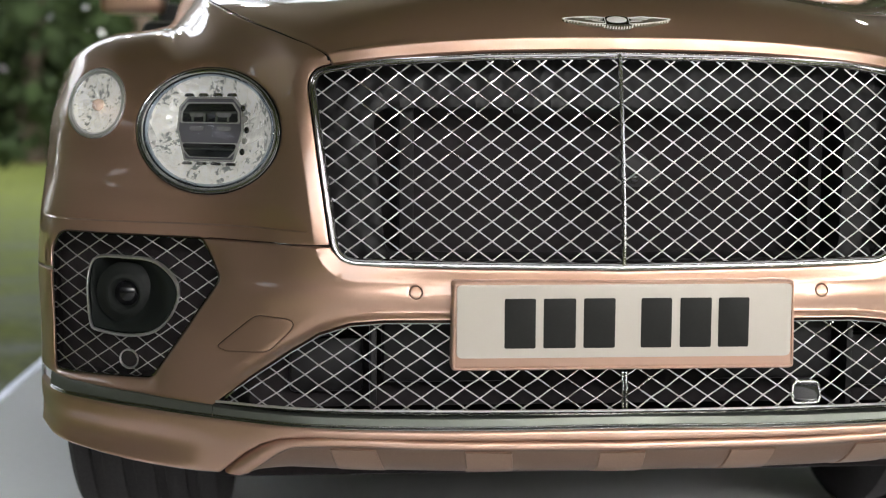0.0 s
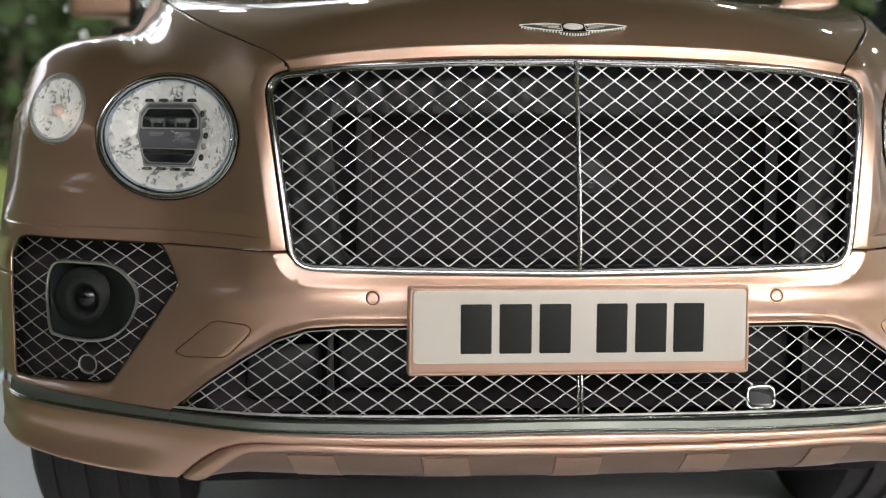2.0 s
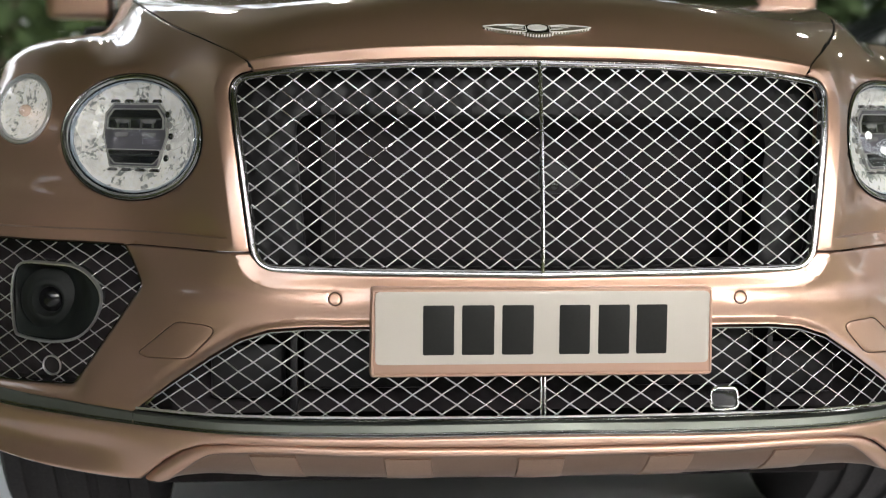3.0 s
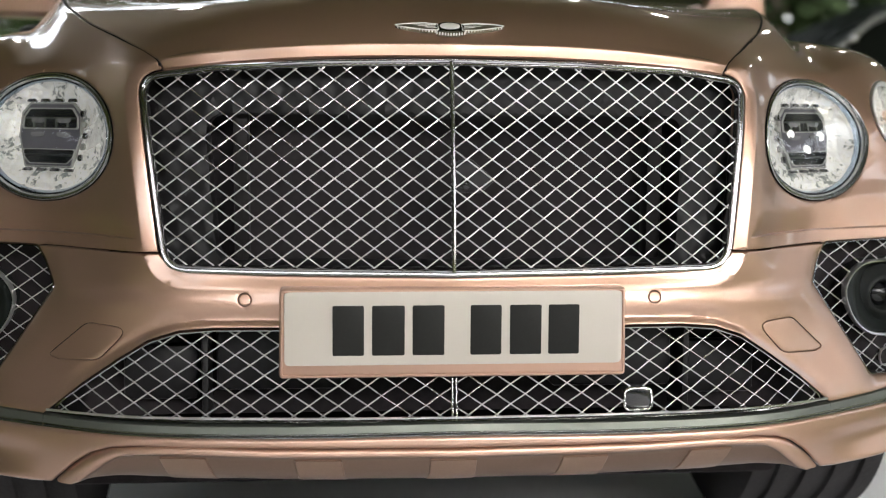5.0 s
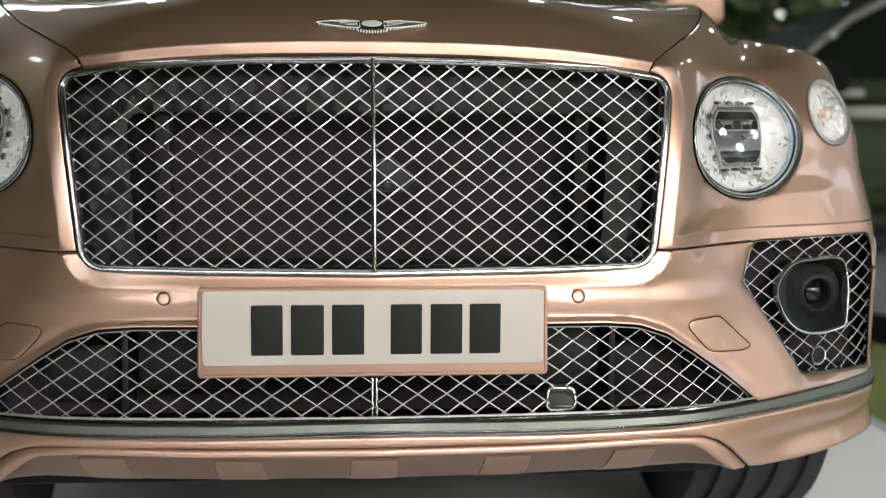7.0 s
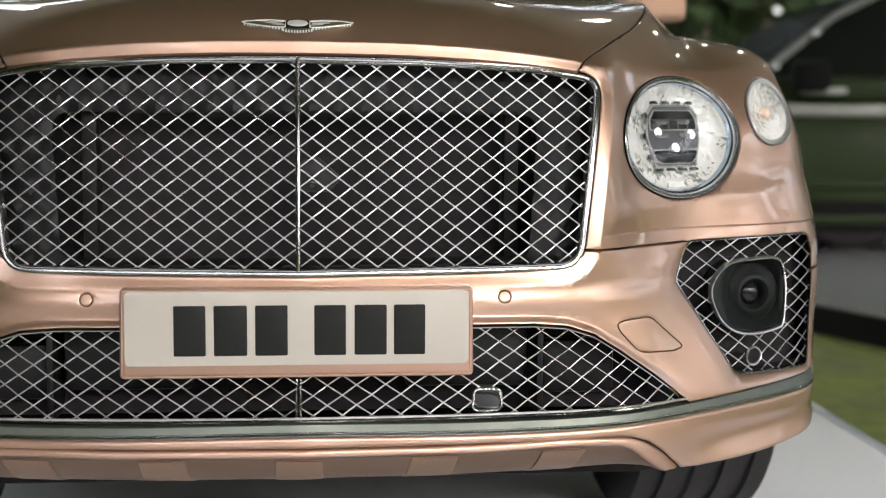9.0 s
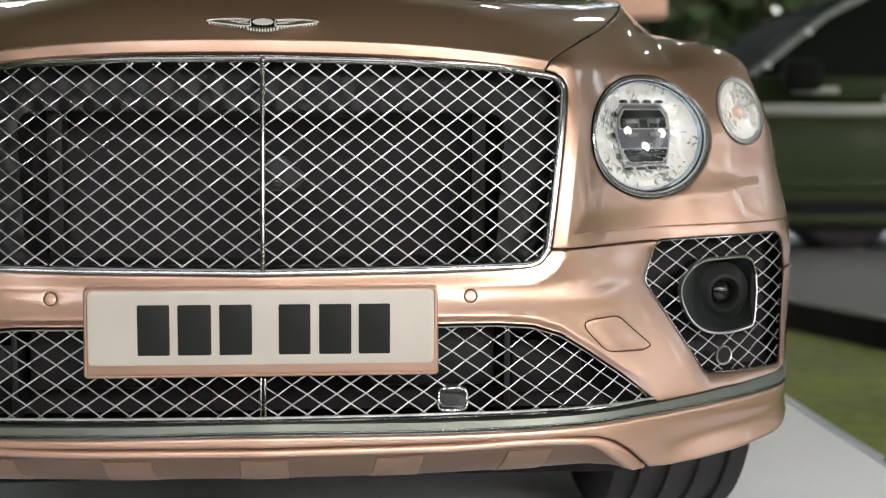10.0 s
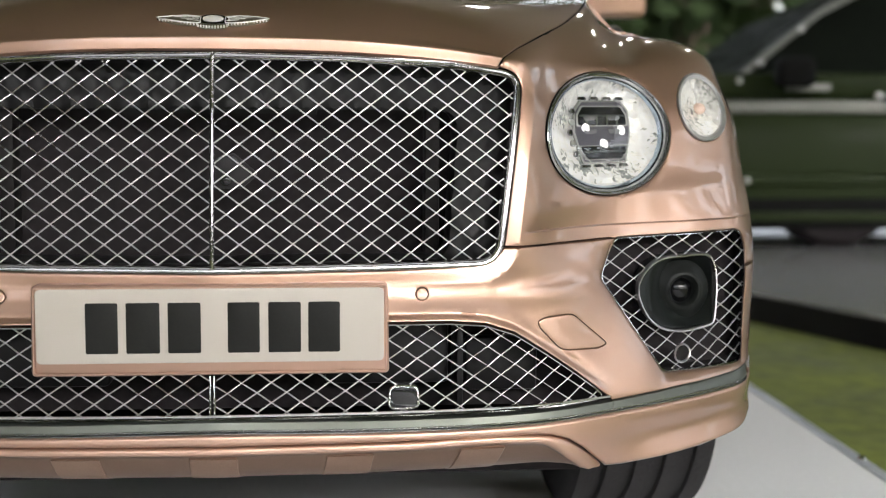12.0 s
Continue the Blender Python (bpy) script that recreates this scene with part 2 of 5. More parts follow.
def brow_lines():
    return [(float(x), BROW + d) for x in np.arange(0.487, 0.972, 0.006) for d in (-0.0050, -0.0015, 0.0, 0.0009, 0.0018, 0.0040, 0.0080)]


def skin1(x, z):
    return float(skin([x], [z])[0])


def rounded(points, radius, step=5):
    """A closed outline with round corners; radius: one number or one a corner."""
    out, n = [], len(points)
    for i in range(n):
        r = radius[i] if isinstance(radius, (list, tuple)) else radius
        p, a, b = (Vector(points[j % n]) for j in (i, i - 1, i + 1))
        if r <= 0:
            out.append(tuple(p))
            continue
        u, v = (a - p), (b - p)
        cut = min(r / max(math.tan(u.angle(v) / 2), 0.05), u.length * 0.48, v.length * 0.48)
        p0, p1 = p + u.normalized() * cut, p + v.normalized() * cut
        for k in range(step + 1):
            t = k / step
            out.append(tuple(p0 * (1 - t) ** 2 + p * 2 * t * (1 - t) + p1 * t * t))
    return out


def dense(outline, step):
    out = []
    for a, b in zip(outline, outline[1:] + outline[:1]):
        n = max(1, round((Vector(b) - Vector(a)).length / step))
        out += [(a[0] + (b[0] - a[0]) * k / n, a[1] + (b[1] - a[1]) * k / n) for k in range(n)]
    return out


def smooth_loop(points, n=5):
    """A closed curve that passes softly through points."""
    out, k = [], len(points)
    for i in range(k):
        p = [Vector(points[(i + j) % k]) for j in (-1, 0, 1, 2)]
        for s_ in range(n):
            t = s_ / n
            out.append(tuple(0.5 * (2 * p[1] + (p[2] - p[0]) * t + (2 * p[0] - 5 * p[1] + 4 * p[2] - p[3]) * t * t + (3 * p[1] - p[0] - 3 * p[2] + p[3]) * t**3)))
    return out


def ellipse(cx, cz, a, b, n=48):
    return [(cx + a * math.cos(2 * math.pi * k / n), cz + b * math.sin(2 * math.pi * k / n)) for k in range(n)]


def mirrored(outline):
    return [(-x, z) for x, z in reversed(outline)]


def area2(o):
    return sum(a[0] * b[1] - b[0] * a[1] for a, b in zip(o, o[1:] + o[:1])) / 2


def offset(outline, d):
    """The outline moved inwards by d (outwards: minus)."""
    s = 1 if area2(outline) > 0 else -1
    out, n = [], len(outline)
    for i in range(n):
        a, p, b = Vector(outline[i - 1]), Vector(outline[i]), Vector(outline[(i + 1) % n])
        t = (b - a).normalized()
        out.append((p.x - t.y * d * s, p.y + t.x * d * s))
    return out


def inside(px, pz, outline):
    o = np.asarray(outline)
    x0, z0, x1, z1 = o[:, 0], o[:, 1], np.roll(o[:, 0], -1), np.roll(o[:, 1], -1)
    px, pz = np.asarray(px)[:, None], np.asarray(pz)[:, None]
    cross = ((z0 > pz) != (z1 > pz)) & (px < (x1 - x0) * (pz - z0) / np.where(z1 == z0, 1e-12, z1 - z0) + x0)
    return cross.sum(1) % 2 == 1


def sheet(outline, holes, to_space, step=0.02, edge=0.012, flange=0.018, fillet=0.003, bm=None, hole_fillet=0.5, lines=()):
    """A panel: the flat outline with its holes filled by triangles, carried into space by to_space, its rims rounded and turned in."""
    from mathutils.geometry import delaunay_2d_cdt
    bm = bm or bmesh.new()
    outline = dense(outline, edge)
    holes = [dense(h, edge) for h in holes]
    loops = [outline] + holes
    pts, edges, drop = [], [], []
    for k, loop in enumerate(loops):
        start = len(pts)
        pts += loop
        size = fillet if k == 0 or len(loop) < 0 else fillet * hole_fillet
        drop += [size] * len(loop)
        edges += [(start + i, start + (i + 1) % len(loop)) for i in range(len(loop))]
    o = np.array(outline)
    for k, loop in enumerate(loops):
        f_ = fillet if k == 0 else fillet * hole_fillet
        for d, y in ((f_ * 0.5, f_ * 0.25), (f_ * 1.4, 0.0), *(((0.0060, 0.0), (0.0095, 0.0), (0.0135, 0.0)) if step < 0.011 else ())):
            ring = offset(loop, d if k == 0 else -d)
            r = np.array(ring)
            ok = inside(r[:, 0], r[:, 1], outline)
            for h in holes:
                ok &= ~inside(r[:, 0], r[:, 1], h)
            if d > 0.004:
                near = np.concatenate([np.array(l) for l in loops])
                ok &= np.array([np.min((near[:, 0] - a) ** 2 + (near[:, 1] - b) ** 2) > (d * 0.9) ** 2 for a, b in ring])
            pts += [p for p, g in zip(ring, ok) if g]
            drop += [y] * int(ok.sum())
    for p in lines:
        if inside([p[0]], [p[1]], outline)[0]:
            pts.append(p)
            drop.append(0.0)
    gx = np.arange(o[:, 0].min(), o[:, 0].max(), step)
    gz = np.arange(o[:, 1].min(), o[:, 1].max(), step * 0.87)
    mx, mz = np.meshgrid(gx, gz)
    mx[1::2] += step / 2
    mx, mz = mx.ravel(), mz.ravel()
    ok = inside(mx, mz, outline)
    for h in holes:
        ok &= ~inside(mx, mz, h)
    borders = np.array(pts)
    mx, mz = mx[ok], mz[ok]
    far = np.array([np.min((borders[:, 0] - a) ** 2 + (borders[:, 1] - b) ** 2) > (step * 0.5) ** 2 for a, b in zip(mx, mz)], bool) if len(mx) else np.zeros(0, bool)
    pts += list(zip(mx[far], mz[far]))
    drop += [0.0] * int(far.sum())
    v2, _, faces, origin, _, _ = delaunay_2d_cdt([Vector(p) for p in pts], edges, [], 0, 1e-6)
    flat = np.array([tuple(v) for v in v2])
    tri = [f for f in faces]
    cx = np.array([flat[list(f)].mean(0) for f in tri])
    keep = inside(cx[:, 0], cx[:, 1], outline)
    for h in holes:
        keep &= ~inside(cx[:, 0], cx[:, 1], h)
    sink = np.array([min((drop[i] for i in og), default=0.0) if og else 0.0 for og in origin])
    space = to_space(flat, sink)
    verts = [bm.verts.new(p) for p in space]
    made = []
    for f, g in zip(tri, keep):
        if g:
            try:
                made.append(bm.faces.new([verts[i] for i in f]))
            except ValueError:
                pass
    for v in verts:
        if not v.link_faces:
            bm.verts.remove(v)
    bmesh.ops.recalc_face_normals(bm, faces=made)
    if flange:
        rim = [e for f in made for e in f.edges if len(e.link_faces) == 1]
        rim = list(set(rim))
        g = bmesh.ops.extrude_edge_only(bm, edges=rim)
        for v in g["geom"]:
            if isinstance(v, bmesh.types.BMVert):
                if v.co.z > 0.972:
                    v.co.z -= flange
                else:
                    v.co.y += flange
    return bm


def on_nose(off=0.0):
    def go(flat, sink):
        y = skin(flat[:, 0], flat[:, 1]) + off + sink
        return np.column_stack([flat[:, 0], y, flat[:, 1]])
    return go


def tube(bm, points, radius, sides=6, closed=False, flatten=1.0):
    """A round bar along points, which shares the bmesh."""
    pts = [Vector(p) for p in points]
    n = len(pts)
    rings = []
    for i, p in enumerate(pts):
        a = pts[i - 1] if (i or closed) else p
        b = pts[(i + 1) % n] if (i < n - 1 or closed) else p
        t = (b - a).normalized()
        up = Vector((0, 1, 0))
        side = t.cross(up).normalized()
        up2 = side.cross(t).normalized()
        r = radius(i / max(n - 1, 1)) if callable(radius) else radius
        rings.append([bm.verts.new(p + side * r * math.cos(2 * math.pi * k / sides) + up2 * r * flatten * math.sin(2 * math.pi * k / sides)) for k in range(sides)])
    for i in range(n if closed else n - 1):
        a, b = rings[i], rings[(i + 1) % n]
        for k in range(sides):
            bm.faces.new((a[k], a[(k + 1) % sides], b[(k + 1) % sides], b[k]))
    if not closed:
        bm.faces.new(rings[0][::-1])
        bm.faces.new(rings[-1])
    return bm


def block(bm, x0, x1, y0, y1, z0, z1, bevel=0.0, seg=2):
    g = bmesh.ops.create_cube(bm, size=1, matrix=Matrix.LocRotScale(((x0 + x1) / 2, (y0 + y1) / 2, (z0 + z1) / 2), None, (x1 - x0, y1 - y0, z1 - z0)))
    if bevel:
        edges = list({e for v in g["verts"] for e in v.link_edges})
        bmesh.ops.bevel(bm, geom=edges, offset=bevel, segments=seg, affect="EDGES", profile=0.5)
    return bm


def spin(bm, profile, n=48, m=Matrix(), sx=1.0, sz=1.0):
    """Turns a profile of (radius, depth) round the y axis; radii of 0 close it."""
    rings = []
    for r, y in profile:
        if r <= 1e-6:
            rings.append([bm.verts.new(m @ Vector((0, y, 0)))])
        else:
            rings.append([bm.verts.new(m @ Vector((sx * r * math.cos(2 * math.pi * k / n), y, sz * r * math.sin(2 * math.pi * k / n)))) for k in range(n)])
    for a, b in zip(rings, rings[1:]):
        for k in range(n):
            q = [a[k % len(a)], a[(k + 1) % len(a)], b[(k + 1) % len(b)], b[k % len(b)]]
            q = list(dict.fromkeys(q))
            if len(q) > 2:
                bm.faces.new(q)
    bmesh.ops.recalc_face_normals(bm, faces=bm.faces[:])
    return bm


def prism(bm, outline, y0, y1, bevel=0.0, m=Matrix()):
    """A flat outline (x, z) with thickness from y0 (front) to y1."""
    if area2(outline) > 0:
        outline = outline[::-1]
    rings = []
    steps = [(y0 + bevel, 0.0), (y0 + bevel * 0.3, bevel * 0.3), (y0, bevel)] if bevel else [(y0, 0.0)]
    steps = [(y1, 0.0)] + steps
    for y, d in steps:
        o = offset(outline, d) if d else outline
        rings.append([bm.verts.new(m @ Vector((x, y, z))) for x, z in o])
    n = len(outline)
    for a, b in zip(rings, rings[1:]):
        for k in range(n):
            bm.faces.new((a[k], a[(k + 1) % n], b[(k + 1) % n], b[k]))
    bm.faces.new(rings[-1])
    bm.faces.new(rings[0][::-1])
    bmesh.ops.recalc_face_normals(bm, faces=bm.faces[:])
    return bm


# ---- the copper car ----
car = thing("car", "copper-brown metallic luxury car with chrome mesh grilles on a grey stand", "car")

GRILLE_HALF = [(0, 0.9757), (0.2, 0.9727), (0.37, 0.9640), (0.486, 0.9487), (0.4445, 0.651), (0.28, 0.6475), (0, 0.645)]
GRILLE_R = [0, 0.3, 0.3, 0.034, 0.042, 0.2, 0]
GRILLE = rounded(GRILLE_HALF[:-1] + [(0, 0.645)] + [(-x, z) for x, z in GRILLE_HALF[-2:0:-1]], GRILLE_R[:-1] + [0] + GRILLE_R[-2:0:-1], 8)
LOW_BOTTOM = [(0.553, 0.420), (0.458, 0.419), (0.278, 0.420), (0, 0.421)]
LOWER = [*LOW_TOP, *LOW_BOTTOM] + [(-x, z) for x, z in (*LOW_TOP, *LOW_BOTTOM)[-2:0:-1]]
LOWER = rounded(LOWER, 0.05, 4)
FOG = rounded(FOG_CORNERS, [0.012, 0.03, 0.03, 0.008, 0.022, 0.02], 6)

# fender and hood heights behind the headlamps: rise, first slope and lasting slope over the width
CREST_X = (0.44, 0.47, 0.50, 0.545, 0.603, 0.65, 0.68, 0.705, 0.73, 0.755, 0.78, 0.82, 0.88, 0.94, 0.98)
CREST_H = (0.0971, 0.0994, 0.1069, 0.1236, 0.1401, 0.1733, 0.2204, 0.1994, 0.1177, 0.0818, 0.0713, 0.0664, 0.0565, 0.0256, 0.0129)
CREST_K = (0.546, 0.546, 0.626, 0.871, 0.903, 0.724, 0.449, 0.358, 0.441, 0.721, 0.862, 0.921, 0.95, 0.905, 0.893)
CREST_S = (0.0, -0.001, -0.002, 0.001, -0.001, 0.005, 0.023, 0.0206, -0.0205, -0.004, 0.0, 0.003, 0.003, 0.0, 0.0)
CUT_Y = (0.122, 0.136, 0.20, 0.30, 0.42, 0.516, 0.70, 0.90, 1.30)
CUT_X = (0.447, 0.456, 0.495, 0.545, 0.603, 0.64, 0.695, 0.735, 0.80)
CREST_FINE = np.linspace(0.30, 1.02, 361)
CREST = np.array([np.convolve(np.pad(glide(CREST_X, v, CREST_FINE), 12, mode="edge"), np.exp(-((np.arange(-12, 13) / 5.0) ** 2)) / np.exp(-((np.arange(-12, 13) / 5.0) ** 2)).sum(), "valid") for v in (CREST_H, CREST_K, CREST_S)])


def roll_over(x, dy):
    """How far the skin rises above the front's top line, dy behind it; its crest runs outwards as it goes back."""
    x, dy = np.abs(x), np.maximum(dy, 0)
    x = x - 0.13 * dy * np.clip((x - 0.5) / 0.15, 0, 1) * np.clip((0.98 - x) / 0.15, 0, 1)
    h, k, lasting = (np.interp(x, CREST_FINE, v) for v in CREST)
    h = np.maximum(h, 0.004)
    return h * (1 - np.exp(-dy * k / h)) + lasting * dy


def on_fender(flat, sink):
    x, w = flat[:, 0], flat[:, 1]
    over = np.maximum(w - 0.97, 0)
    y = skin(x, np.minimum(w, 0.97)) + over + sink
    z = np.minimum(w, 0.97) + roll_over(x, over)
    return np.column_stack([x, y, z])


def shell_height(x, y):
    dy = np.asarray(y) - skin(x, np.full(len(np.atleast_1d(x)), 0.97))
    return 0.97 + roll_over(np.asarray(x), dy)


HEADLAMP = (0.658, 0.852, 0.129, 0.107)
SIDELAMP = (0.867, 0.897, 0.0595, 0.063)


def flank_at(flat, s):
    """The side of the car behind the corner: depth and height into space."""
    back = flat[:, 0] - skin(np.full(len(flat), 0.98), np.minimum(flat[:, 1], 0.97))
    return np.column_stack([s * (0.9793 + 0.0207 * (1 - np.exp(-np.maximum(back, -0.01) / 0.075))), flat[:, 0], flat[:, 1]])


def fog_rim():
    """The rim of the fog lamp's opening, clockwise: the part that the fender borders, and the bumper's part."""
    loop = dense(offset(FOG, -0.001), 0.006)
    upper = [p for p in loop if (p[0] > 0.661 and p[1] > 0.66) or (p[0] > 0.925 and p[1] > 0.6105)]
    lower = [p for p in loop if p[1] < 0.6085 and p not in upper and p[0] > 0.70]
    left = [p for p in loop if p not in upper and p not in lower and p[0] < 0.70]
    near_top = [p for p in left if p[0] > 0.6545 and p[1] > 0.655 and loop.index(p) < 12]
    left = [p for p in left if p not in near_top]
    return upper, lower + left + near_top


def build_fender(s):
    cut_y = np.concatenate([np.linspace(0.140, 0.30, 14), np.linspace(0.33, 1.28, 24)])
    cut_x = glide(CUT_Y, CUT_X, cut_y) + 0.0050
    cut = [(float(x), max(0.9735, float(0.97 + y - skin1(x, 0.97)))) for x, y in zip(cut_x, cut_y)]
    back = [(0.86, 0.97 + 1.28 - skin1(0.86, 0.97)), (0.98, 0.97 + 1.28 - skin1(0.98, 0.97))]
    low = [(0.98, 0.6105), *fog_rim()[0][::-1], (0.650, 0.6772), (0.60, 0.6766), (0.563, 0.6766), (0.4530, 0.6785)]
    collar = [p for p in offset(dense(GRILLE, 0.006), -0.0052) if p[0] > 0.4525 and p[1] > 0.683]
    inner = sorted([p for p in collar if p[1] < 0.93], key=lambda p: p[1]) + sorted([p for p in collar if p[1] >= 0.93], key=lambda p: math.atan2(p[1] - 0.90, p[0] - 0.44)) + [(0.4508, 0.9615)]
    outline = [*cut, *back, *low, *inner]
    holes = [ellipse(*HEADLAMP), ellipse(*SIDELAMP)]
    crease = [(s * x, z) for x, z in collar_lines(0.683, 0.968) + brow_lines()]
    if s < 0:
        outline, holes = mirrored(outline), [mirrored(h) for h in holes]
    bm = sheet(outline, holes, on_fender, 0.0105, fillet=0.0018, hole_fillet=1.0, lines=crease)
    # the flank behind the corner, with the wheel arch
    zs = np.linspace(0.612, 0.97, 14)
    front = [(float(y) - 0.002, float(z)) for y, z in zip(skin(np.full(14, 0.98), zs), zs)]
    arch = [(0.95 + 0.455 * math.cos(a), 0.39 + 0.455 * math.sin(a)) for a in np.linspace(radians(150), radians(40), 14)]
    flank = front + [(1.28, 0.978), (1.30, 0.978), (1.30, arch[-1][1])] + arch[::-1] + [(0.50, 0.612)]

    def on_flank(flat, sink):
        return flank_at(flat, s)
    sheet(flank, [], on_flank, 0.03, flange=0, fillet=0.0001, bm=bm)
    return part("fender", bm, PAINT, car)


def build_hood():
    bm = bmesh.new()
    us = np.linspace(-1, 1, 73)
    # a near-upright front lip, a soft fold, then one long curve up to the windscreen
    lip_rows = [(float(glide((0, 1, 2, 3), (0, 0.0010, 0.0022, 0.0058), t)), float(glide((0, 1, 2, 3), (-0.0036, 0.0080, 0.0144, 0.0182), t))) for t in np.linspace(0, 3, 13)]
    back = 0.0058 + 1.167 * np.linspace(0, 1, 84)[1:] ** 2.2
    curve = lip_rows + [(float(d), 0.0182 + 0.0925 * (1 - math.exp(-(d - 0.0058) / 0.075)) + 0.047 * (d - 0.0058)) for d in back]
    x0 = us * 0.447
    bow = np.abs(us) ** 2.6
    z0 = 0.9871 - 0.0259 * bow
    y0 = skin(x0, np.minimum(z0, 0.97)) + np.maximum(0, z0 - 0.97) * 0.35
    corner = float(y0[-1])
    grid = []
    for n_, (dy, dz) in enumerate(curve):
        if n_ < len(lip_rows):
            half, edge = 0.4462 + 0.0092 * max(dz, 0) / 0.0182, 0.9612 + max(dz, -0.0012) * 0.82
        else:
            y_ = corner + dy
            half = max(0.456, float(glide(CUT_Y, CUT_X, y_)))
            edge = max(0.976, 0.97 + float(roll_over(np.array([half]), np.array([y_ - skin1(half, 0.97)]))[0]))
        x = us * half
        z = 0.9871 + dz + (edge - 0.9871 - dz) * bow
        ridge = 0.0002 * np.exp(-((x / 0.012) ** 2)) * max(0, 1 - dy / 0.25)
        grid.append([bm.verts.new(p) for p in np.column_stack([x, y0 + dy - ridge, z + ridge])])
    for a, b in zip(grid, grid[1:]):
        for i in range(len(us) - 1):
            bm.faces.new((a[i], a[i + 1], b[i + 1], b[i]))
    bmesh.ops.recalc_face_normals(bm, faces=bm.faces[:])
    rim = [e for e in bm.edges if len(e.link_faces) == 1]
    g = bmesh.ops.extrude_edge_only(bm, edges=rim)
    for v in g["geom"]:
        if isinstance(v, bmesh.types.BMVert):
            if abs(v.co.x) > 0.4565 and v.co.z > 0.979:
                v.co.z -= 0.020
            else:
                v.co.y += 0.012
                v.co.z -= 0.010
    return part("hood", bm, PAINT, car)


def build_bumper():
    right = [(0, 0.641), (0.28, 0.6435), (0.405, 0.6475), (0.435, 0.655), (0.4485, 0.669), (0.452, 0.6755), (0.563, 0.6738), (0.60, 0.6738), (0.648, 0.6742), *fog_rim()[1][::-1], (0.98, 0.6085),
             (0.98, 0.428), (0.92, 0.424), (0.77, 0.424), (0.640, 0.4195)]
    top = [(x, z + 0.003) for x, z in LOW_TOP[1:-1]]
    half = right + top[::-1] + [(0, 0.5655)]
    outline = half + [(-x, z) for x, z in half[-2:0:-1]]
    bm = sheet(outline[::-1], [ellipse(0.3207 * s, 0.607, 0.0105, 0.0105, 20) for s in (1, -1)] + [TOW, mirrored(TOW)], on_nose(), 0.0105, 0.009, 0.022, 0.0017, hole_fillet=0.6, lines=[(s * x, z) for x, z in collar_lines(0.60, 0.672) for s in (1, -1)])
    for s in (1, -1):
        zs = np.linspace(0.607, 0.327, 12)
        front = [(float(y) - 0.002, float(z)) for y, z in zip(skin(np.full(12, 0.98), zs), zs)]
        sheet(front + [(0.50, 0.335), (0.56, 0.36), (0.50, 0.607)], [], lambda flat, sink, s=s: flank_at(flat, s), 0.03, flange=0, fillet=0.0001, bm=bm)
    return part("front_bumper", bm, PAINT, car)


TOW = rounded([(0.497, 0.5600), (0.570, 0.5645), (0.637, 0.508), (0.618, 0.5025), (0.549, 0.5065)], [0.014, 0.03, 0.007, 0.02, 0.03], 6)

# black bar added in the hood gap to stand for its shade
def cut_liner(s):
    bm = bmesh.new()
    ys_ = np.linspace(0.125, 1.2, 50)
    xs_ = glide(CUT_Y, CUT_X, ys_)
    zs_ = np.maximum(shell_height(xs_, ys_), 0.955) - 0.0066
    tube(bm, [(s * x, y, z) for x, y, z in zip(xs_ + 0.002, ys_, zs_)], 0.0044, 8)
    part("hood_gap_liner", bm, GAP, car)


build_hood()
for s in (1, -1):
    cut_liner(s)
for s in (1, -1):
    build_fender(s)
bumper = build_bumper()
for s in (1, -1):
    tow = TOW if s > 0 else mirrored(TOW)
    part("towing_eye_cover", sheet(offset(tow, 0.0013), [], on_nose(0.0), 0.009, 0.006, 0.006, 0.0011), PAINT, car)
    bm = sheet(ellipse(0.3207 * s, 0.607, 0.0092, 0.0092, 20), [], on_nose(0.0), 0.006, 0.004, 0.008, 0.0012)
    part("parking_sensor", bm, PAINT, car, "round painted parking sensor")


def surround(outline, name, mat, profile, parent, off=0.0, step=0.012, label="", closed=True):
    """A moulding along an outline on the nose: profile of (inwards, depth)."""
    bm = bmesh.new()
    loop = dense(outline, step)
    rings = []
    for d, y in profile:
        o = offset(loop, d)
        ys = skin(np.array([p[0] for p in o]), np.array([p[1] for p in o])) + y + off
        rings.append([bm.verts.new((p[0], float(q), p[1])) for p, q in zip(o, ys)])
    n = len(loop)
    for a, b in zip(rings, rings[1:]):
        for k in range(n if closed else n - 1):
            bm.faces.new((a[k], a[(k + 1) % n], b[(k + 1) % n], b[k]))
    bmesh.ops.recalc_face_normals(bm, faces=bm.faces[:])
    return part(name, bm, mat, parent, label)


BEAD = [(-0.003, 0.012), (-0.0028, 0.0), (-0.0020, -0.0022), (-0.0008, -0.0022), (0.0004, 0.0002), (0.0026, 0.0008), (0.0042, -0.0006), (0.0052, -0.0026), (0.0066, -0.0030), (0.0078, -0.0012), (0.0092, 0.0022), (0.010, 0.016)]


